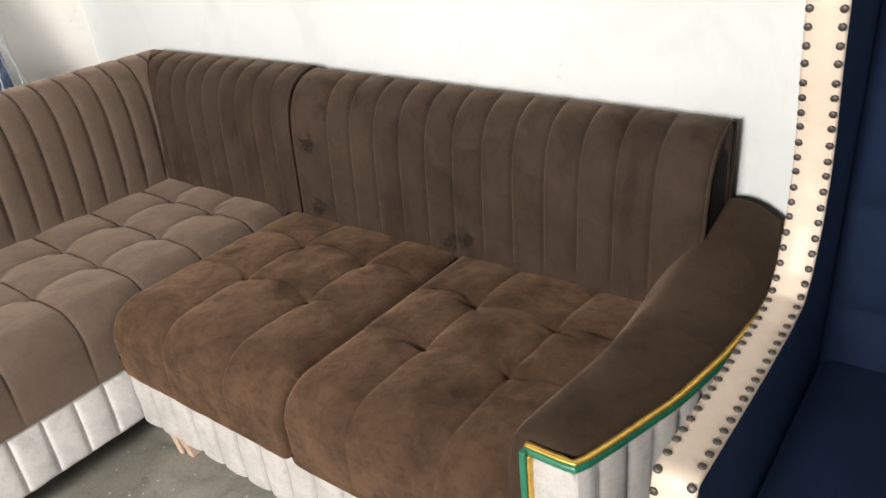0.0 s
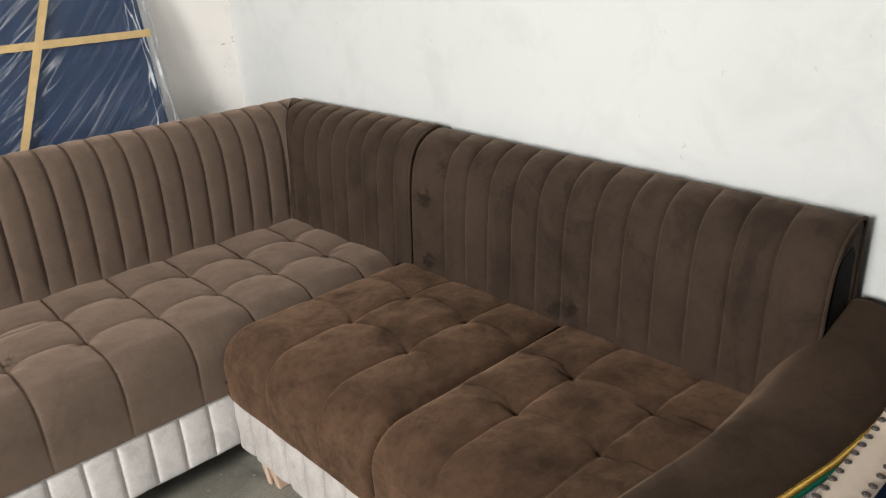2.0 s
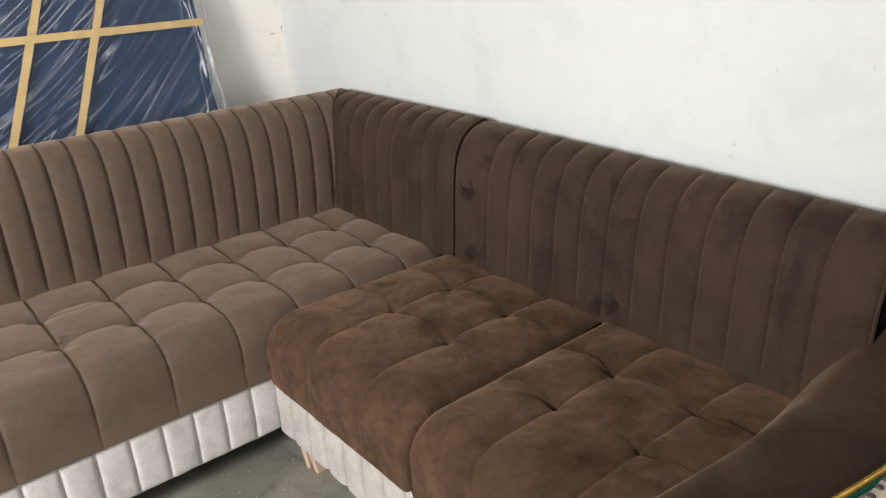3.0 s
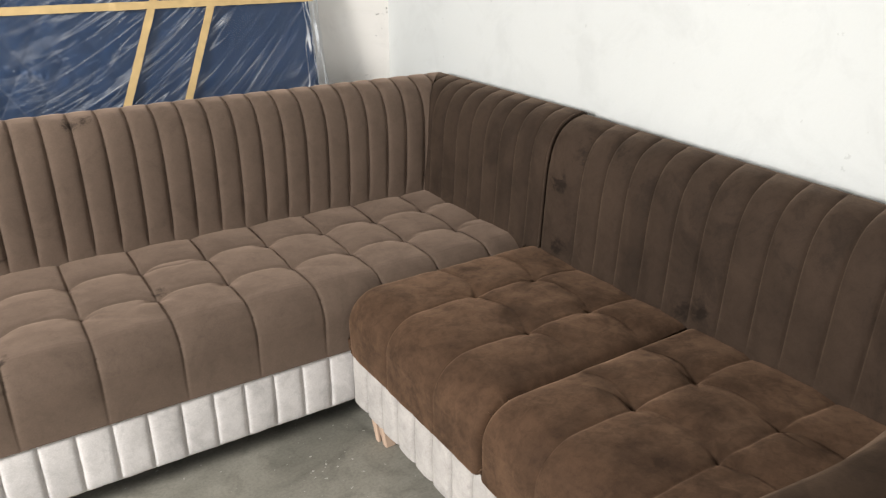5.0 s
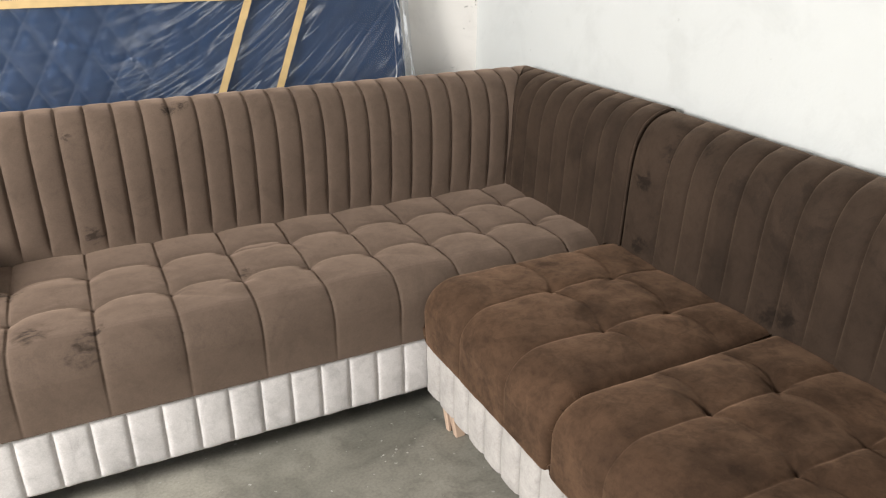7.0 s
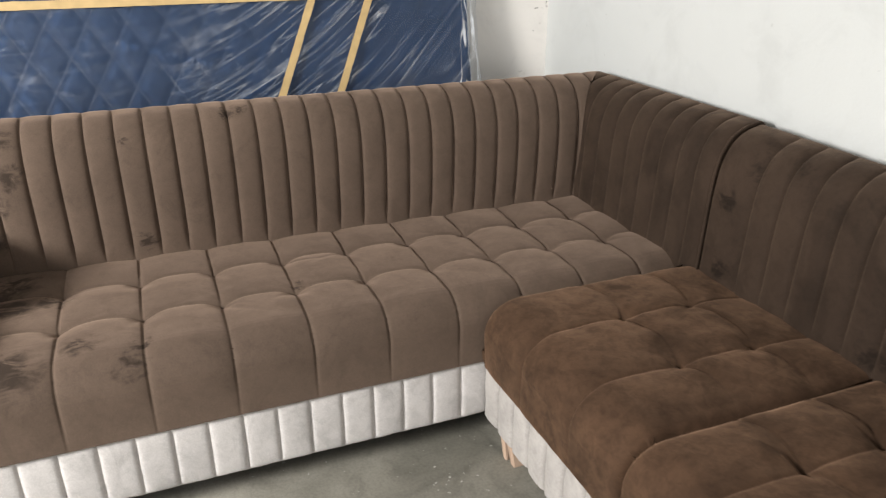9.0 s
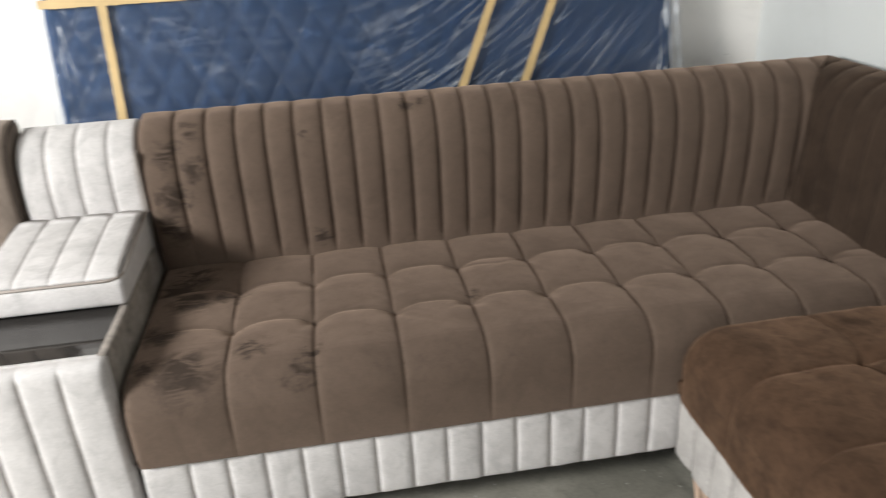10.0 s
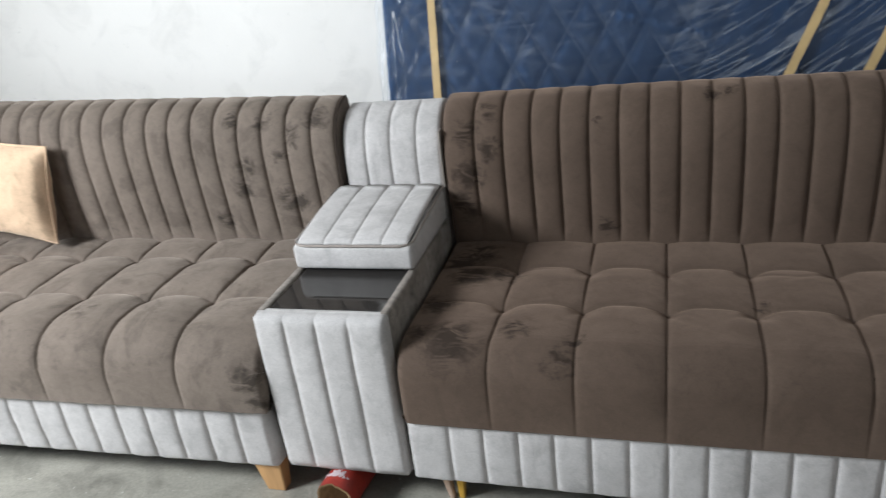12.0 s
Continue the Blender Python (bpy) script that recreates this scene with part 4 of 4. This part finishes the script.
for q in range(60):
    a0, d0 = math.radians(95 + rs.gauss(0, 15)), 0.030 + abs(rs.gauss(0, 0.012))
    b = len(vs)
    for j in range(7):
        t = 2 * math.pi * j / 7
        rr = 0.0036 * rs.uniform(0.5, 1.5)
        a = a0 + rr * math.cos(t) / R
        vs.append(start + dirn * (d0 + rr * math.sin(t)) + side_v * ((R + 0.0008) * math.cos(a)) + Vector((0, 0, (R + 0.0008) * math.sin(a))))
    c = start + dirn * d0 + side_v * ((R + 0.002) * math.cos(a0)) + Vector((0, 0, (R + 0.002) * math.sin(a0)))
    vs.append(c)
    fs += [(b + j, b + (j + 1) % 7, b + 7) for j in range(7)]
mesh_part("glue_smear", vs, fs, GLUE, core, "whitish dried glue")

# plaster flakes and grit on the floor
rs = random.Random(11)
vs, fs = [], []
for q in range(90):
    if q < 12:
        x, y, r = -0.83 + rs.gauss(0, 0.03), -0.52 + rs.gauss(0, 0.02), rs.uniform(0.002, 0.005)
    else:
        x, y, r = rs.uniform(-2.9, -0.7), rs.uniform(-1.15, -0.3), rs.choice((0.001, 0.0013, 0.0018, 0.0025))
    b, m = len(vs), rs.randint(4, 6)
    for j in range(m):
        a = 2 * math.pi * j / m
        rr = r * rs.uniform(0.6, 1.2)
        vs.append((x + rr * math.cos(a), y + rr * 0.8 * math.sin(a), 0.0006))
    vs.append((x, y, 0.0006 + r * 0.4))
    fs += [(b + j, b + (j + 1) % m, b + m) for j in range(m)]
tagged(mesh_part("plaster_flakes", vs, fs, FLAKE, None, "", False), "tiny pale plaster flakes scattered on the concrete floor", "debris", "", "stuff")

# ---- blue wrapped panel leaning on the north wall ----
HB0, HB1, TOP = -2.24, -0.268, 1.36
K = 0.2


def face_y(z):
    return 0.62 + (z - 0.82) * K


headboard = thing("wrapped_headboard", ((HB0 + HB1) / 2, 0.48, 0), "blue quilted headboard wrapped in clear plastic with tape", "headboard")
NX, NZ = 200, 96
vs, fs = [], []
for i in range(NX + 1):
    x = HB0 + (HB1 - HB0) * i / NX
    for j in range(NZ + 1):
        z = TOP * j / NZ
        w = min(1, max(0, (-0.98 - x) / 0.04)) * min(1, max(0, (x + 2.06) / 0.04))
        p, q = (x + 1.866) / 0.118 + (z - 0.979) / 0.197, (x + 1.866) / 0.118 - (z - 0.979) / 0.197
        g = min(abs(p - round(p)), abs(q - round(q)))
        puff = 0.008 * (1 - math.exp(-(g / 0.10) ** 1.1)) * w
        e = min(x - HB0, HB1 - x, TOP - z, 0.03) / 0.03
        puff -= 0.02 * (1 - math.sqrt(max(0, 1 - (1 - max(e, 0)) ** 2)))
        vs.append((x, face_y(z) + 0.012 - puff, z))
base = len(vs)
vs += [(v[0], face_y(v[2]) + 0.05, v[2]) for v in vs]
idx = lambda i, j: i * (NZ + 1) + j
fs = [(idx(i, j), idx(i + 1, j), idx(i + 1, j + 1), idx(i, j + 1)) for i in range(NX) for j in range(NZ)]
rim_ids = [idx(i, 0) for i in range(NX)] + [idx(NX, j) for j in range(NZ)] + [idx(i, NZ) for i in range(NX, 0, -1)] + [idx(0, j) for j in range(NZ, 0, -1)]
fs += [(a, b, b + base, a + base) for a, b in zip(rim_ids, rim_ids[1:] + rim_ids[:1])]
fs.append(tuple(r + base for r in rim_ids))
mesh_part("panel", vs, fs, BLUE_QUILT, headboard, "deep blue quilted upholstery")


def wrap_y(x, z):
    """The film, pulled in long folds that fan out from the bands of tape."""
    zone = min(1, max(0, (x + 1.45) / 0.45))
    fan = z - 0.42 * max(0.0, x + 1.7) ** 2
    ridge = (1 - abs(noise.noise((fan * 17, x * 1.6, 0.3)))) ** 5 + 0.6 * (1 - abs(noise.noise((fan * 36, x * 2.6, 3.3)))) ** 5
    drape = fan * 10 + 0.4 * noise.noise((x * 3, z * 3, 1.1))
    sag = (1 - abs(noise.noise((x * 1.6, drape * 1.3, 4.4)))) ** 4 + 0.5 * (1 - abs(noise.noise((x * 3.5, drape * 2.8, 7.4)))) ** 5
    fine = noise.noise((x * 24, z * 30, 9.1))
    p, q = (x + 1.866) / 0.118 + (z - 0.979) / 0.197, (x + 1.866) / 0.118 - (z - 0.979) / 0.197
    t = min(1, max(0, (x + 1.484) / 0.25))
    off = math.hypot(x + 1.484 - 0.25 * t, z - 1.016 + 0.075 * t)
    crush = 0.012 * math.exp(-(off / 0.011) ** 2) * (0.5 + noise.noise((x * 95, z * 60, 2.0)))
    quilt = 1 - math.exp(-(min(abs(p - round(p)), abs(q - round(q))) / 0.09) ** 1.2)
    return face_y(z) - 0.004 - 0.0025 * quilt * (1 - zone) - crush - 0.006 * ridge * (0.15 + 0.85 * zone) - 0.002 * sag * (1 - 0.8 * zone) - 0.002 * fine


NX, NZ = 420, 200
vs, fs = [], []
for i in range(NX + 1):
    x = HB0 - 0.012 + (HB1 - HB0 + 0.024) * i / NX
    for j in range(NZ + 1):
        z = 0.01 + (TOP) * j / NZ
        vs.append((x, wrap_y(x, z), z))
fs = [(i * (NZ + 1) + j, (i + 1) * (NZ + 1) + j, (i + 1) * (NZ + 1) + j + 1, i * (NZ + 1) + j + 1) for i in range(NX) for j in range(NZ)]
b = len(vs)
for i in (0, NX):      # folded back along both edges
    for j in range(NZ + 1):
        x, y, z = vs[i * (NZ + 1) + j]
        vs.append((x + (0.03 if i else -0.02) + 0.012 * noise.noise((z * 7, i, 1)), y + 0.05, z))
for n_, i in enumerate((0, NX)):
    fs += [(i * (NZ + 1) + j, i * (NZ + 1) + j + 1, b + n_ * (NZ + 1) + j + 1, b + n_ * (NZ + 1) + j) for j in range(NZ)]
wrap = mesh_part("plastic_wrap", vs, fs, FILM, headboard, "clear crumpled plastic film")


def tape(x0, z0, x1, z1, half=0.0125):
    n = max(8, int(math.hypot(x1 - x0, z1 - z0) / 0.02))
    t = Vector((x1 - x0, 0, z1 - z0)).normalized()
    nrm = Vector((-t.z, 0, t.x))
    edges = []
    for i in range(n + 1):
        c = Vector((x0 + (x1 - x0) * i / n, 0, z0 + (z1 - z0) * i / n))
        h = half * (1 + 0.12 * noise.noise((i * 0.7, x0 * 5, 0)))
        a, b = c - nrm * h, c + nrm * h
        edges.append((a, b, min(wrap_y(q.x, q.z) - face_y(q.z) for q in (a, c, b))))
    vs = []
    for i, (a, b, _) in enumerate(edges):
        # drawn tight over the folds
        d = min(e[2] for e in edges[max(0, i - 4):i + 5]) - 0.002
        ya, yb = face_y(a.z) + d, face_y(b.z) + d
        vs += [(a.x, ya, a.z), (b.x, yb, b.z), (b.x, yb + 0.0012, b.z), (a.x, ya + 0.0012, a.z)]
    fs = [(i * 4 + j, i * 4 + (j + 1) % 4, i * 4 + 4 + (j + 1) % 4, i * 4 + 4 + j) for i in range(n) for j in range(4)]
    fs += [(0, 1, 2, 3), tuple(n * 4 + j for j in range(4))]
    return mesh_part("tape", vs, fs, TAPE, headboard, "ochre packing tape", False)


tape(-1.115, 0.55, -0.765, 1.335)
tape(-0.905, 0.55, -0.565, 1.335)
tape(-2.052, 0.30, -2.063, 1.34)
tape(HB0, 1.137, HB1 + 0.002, 1.137)

# ---- blue wing chair with nailed cream edge ----
wing_chair = thing("wing_chair", (-0.33, -2.23, 0), "navy velvet wing chair edged in studded cream leather", "armchair")
CY0, CY1 = -1.853, -2.60
profile = [(-0.16, 1.42), (-0.23, 1.34), (-0.265, 1.25), (-0.272, 1.15), (-0.255, 1.05), (-0.232, 0.96), (-0.222, 0.88), (-0.228, 0.80), (-0.252, 0.725), (-0.285, 0.690), (-0.36, 0.682), (-0.48, 0.685), (-0.60, 0.692), (-0.70, 0.700), (-0.752, 0.703), (-0.757, 0.66), (-0.758, 0.60), (-0.752, 0.40), (-0.745, 0.14)]
prof, prof_s = resample(profile, 0.012)
for _ in range(2):
    prof[1:-1] = (prof[:-2] + 2 * prof[1:-1] + prof[2:]) / 4
tang = np.gradient(prof, axis=0)
tang /= np.linalg.norm(tang, axis=1)[:, None]
out_n = np.c_[tang[:, 1], -tang[:, 0]]
if out_n[len(prof) // 2] @ np.array([-1.0, 1.0]) < 0:
    out_n = -out_n


def chair_side(y_out, y_in):
    """Wing and arm in one padded side, with the studded strip along its edge."""
    outline = [(x, z) for x, z in prof] + [(0.06, 0.14), (0.08, 0.8), (0.06, 1.42)]
    side = mesh_part("side", [(x, y_out, z) for x, z in outline] + [(x, y_in, z) for x, z in outline],
                     [tuple(range(len(outline))), tuple(range(len(outline), 2 * len(outline)))] + [(i, (i + 1) % len(outline), len(outline) + (i + 1) % len(outline), len(outline) + i) for i in range(len(outline))],
                     NAVY, wing_chair, "navy velvet wing and arm", False)
    vs, fs = [], []
    mid = (y_out + y_in) / 2
    hw = abs(y_out - y_in) / 2 + 0.002
    for (x, z), (nx, nz) in zip(prof, out_n):
        for q, h in ((-1, 0.0), (-1, 0.004), (-0.85, 0.008), (0, 0.010), (0.85, 0.008), (1, 0.004), (1, 0.0)):
            vs.append((x + nx * h, mid + q * hw, z + nz * h))
    n = len(prof)
    fs = [(i * 7 + j, i * 7 + (j + 1) % 7, (i + 1) * 7 + (j + 1) % 7, (i + 1) * 7 + j) for i in range(n - 1) for j in range(7)]
    fs += [tuple(range(7)), tuple(range((n - 1) * 7, n * 7))]
    strip = mesh_part("leather_strip", vs, fs, LEATHER, side, "cream leather edge strip")
    return side, strip, mid, hw


nail_bm = bmesh.new()
bmesh.ops.create_uvsphere(nail_bm, u_segments=8, v_segments=5, radius=0.0062)
bmesh.ops.scale(nail_bm, vec=(1, 1, 0.45), verts=nail_bm.verts)
nail_mesh = bpy.data.meshes.new("nail")
nail_bm.to_mesh(nail_mesh)
nail_bm.free()
nail_mesh.materials.append(NAIL)
for p in nail_mesh.polygons:
    p.use_smooth = True
for y_out, y_in in ((CY0, CY0 - 0.051), (CY1 + 0.051, CY1)):
    side, strip, mid, hw = chair_side(y_out, y_in)
    o = root(side)
    rs = random.Random(3)
    for q in (-0.78, 0.78):
        d = 0.02
        while d < prof_s[-1]:
            x, z = np.interp(d, prof_s, prof[:, 0]), np.interp(d, prof_s, prof[:, 1])
            nx, nz = np.interp(d, prof_s, out_n[:, 0]), np.interp(d, prof_s, out_n[:, 1])
            nail = new("nail", nail_mesh)
            nail.parent = strip
            h = 0.009
            nail.matrix_basis = Matrix.Translation(Vector((x + nx * h, mid + q * hw, z + nz * h)) - o) @ Vector((nx, 0, nz)).to_track_quat("Z", "Y").to_matrix().to_4x4()
            d += 0.0262 + rs.uniform(-0.0012, 0.0012)

# chair back: panels between grooves
vs, fs = [], []
NY, NZ = 70, 90
cy0, cy1 = CY0 - 0.0535, CY1 + 0.0535
rows_z, cols_y = [0.40, 0.555, 0.76, 0.965, 1.17, 1.40], [cy0, -2.075, -2.225, -2.375, cy1]
ys, zs = np.linspace(cy0, cy1, NY + 1), np.linspace(0.40, 1.40, NZ + 1)
fy, dy, _ = cell(-ys, [-c for c in cols_y])
fz, dz, _ = cell(zs, rows_z)
for i, y in enumerate(ys):
    for j, z in enumerate(zs):
        p = 0.018 * (1 - abs(2 * fy[i] - 1) ** 4) * (1 - abs(2 * fz[j] - 1) ** 4)
        vs.append((-0.045 - p + (z - 0.4) * 0.03, y, z))
fs = [(i * (NZ + 1) + j, (i + 1) * (NZ + 1) + j, (i + 1) * (NZ + 1) + j + 1, i * (NZ + 1) + j + 1) for i in range(NY) for j in range(NZ)]
b = len(vs)
vs += [(0.08, v_[1], v_[2]) for v_ in vs]
ring_ids = [i * (NZ + 1) for i in range(NY)] + [NY * (NZ + 1) + j for j in range(NZ)] + [i * (NZ + 1) + NZ for i in range(NY, 0, -1)] + [j for j in range(NZ, 0, -1)]
fs += [(p, q, q + b, p + b) for p, q in zip(ring_ids, ring_ids[1:] + ring_ids[:1])] + [tuple(r + b for r in ring_ids)]
back = mesh_part("backrest", vs, fs, NAVY, wing_chair, "navy velvet backrest in buttoned panels")
for y in cols_y[1:-1]:
    for z in rows_z[1:-1]:
        bm = bmesh.new()
        bmesh.ops.create_icosphere(bm, subdivisions=1, radius=0.009, matrix=Matrix.Translation((-0.047 + (z - 0.4) * 0.03, y, z)))
        part("button", bm, CRYSTAL, back, "faceted crystal button")
part("seat_cushion", box_bm(-0.73, -0.03, CY1 + 0.0545, CY0 - 0.0545, 0.30, 0.45, 0.035, 4), NAVY, wing_chair, "thick navy velvet seat cushion", True)
part("seat_frame", box_bm(-0.715, 0.05, CY1 + 0.0535, CY0 - 0.0535, 0.14, 0.298, 0.01), NAVY, wing_chair)
for x in (-0.70, 0.02):
    for y in (CY0 - 0.05, CY1 + 0.05):
        slat_leg(wing_chair, x, y, 0.142, 0.05, 0.05, (0.0, 0.0), LINING, label="dark tapered leg")

# ---- small marks on the walls ----
rs = random.Random(21)
for x, y, z, r, nrm in ((0.116, ROOM_N, 1.071, 0.003, 1), (0.117, ROOM_N, 1.055, 0.0025, 1), (0.076, ROOM_N, 1.050, 0.003, 1), (0.067, ROOM_N, 1.049, 0.0025, 1), (0.062, ROOM_N, 0.962, 0.002, 1)):
    vs = [(x + r * rs.uniform(0.6, 1.3) * math.cos(a * 0.9), y - 0.0012, z + r * rs.uniform(0.6, 1.4) * math.sin(a * 0.9)) for a in range(7)] + [(x, y - 0.004, z)]
    tagged(mesh_part("wall_chip", vs, [(j, (j + 1) % 7, 7) for j in range(7)], SOOT, None, "", False), "small dark chip in the wall plaster", "wall chip", "", "structure")
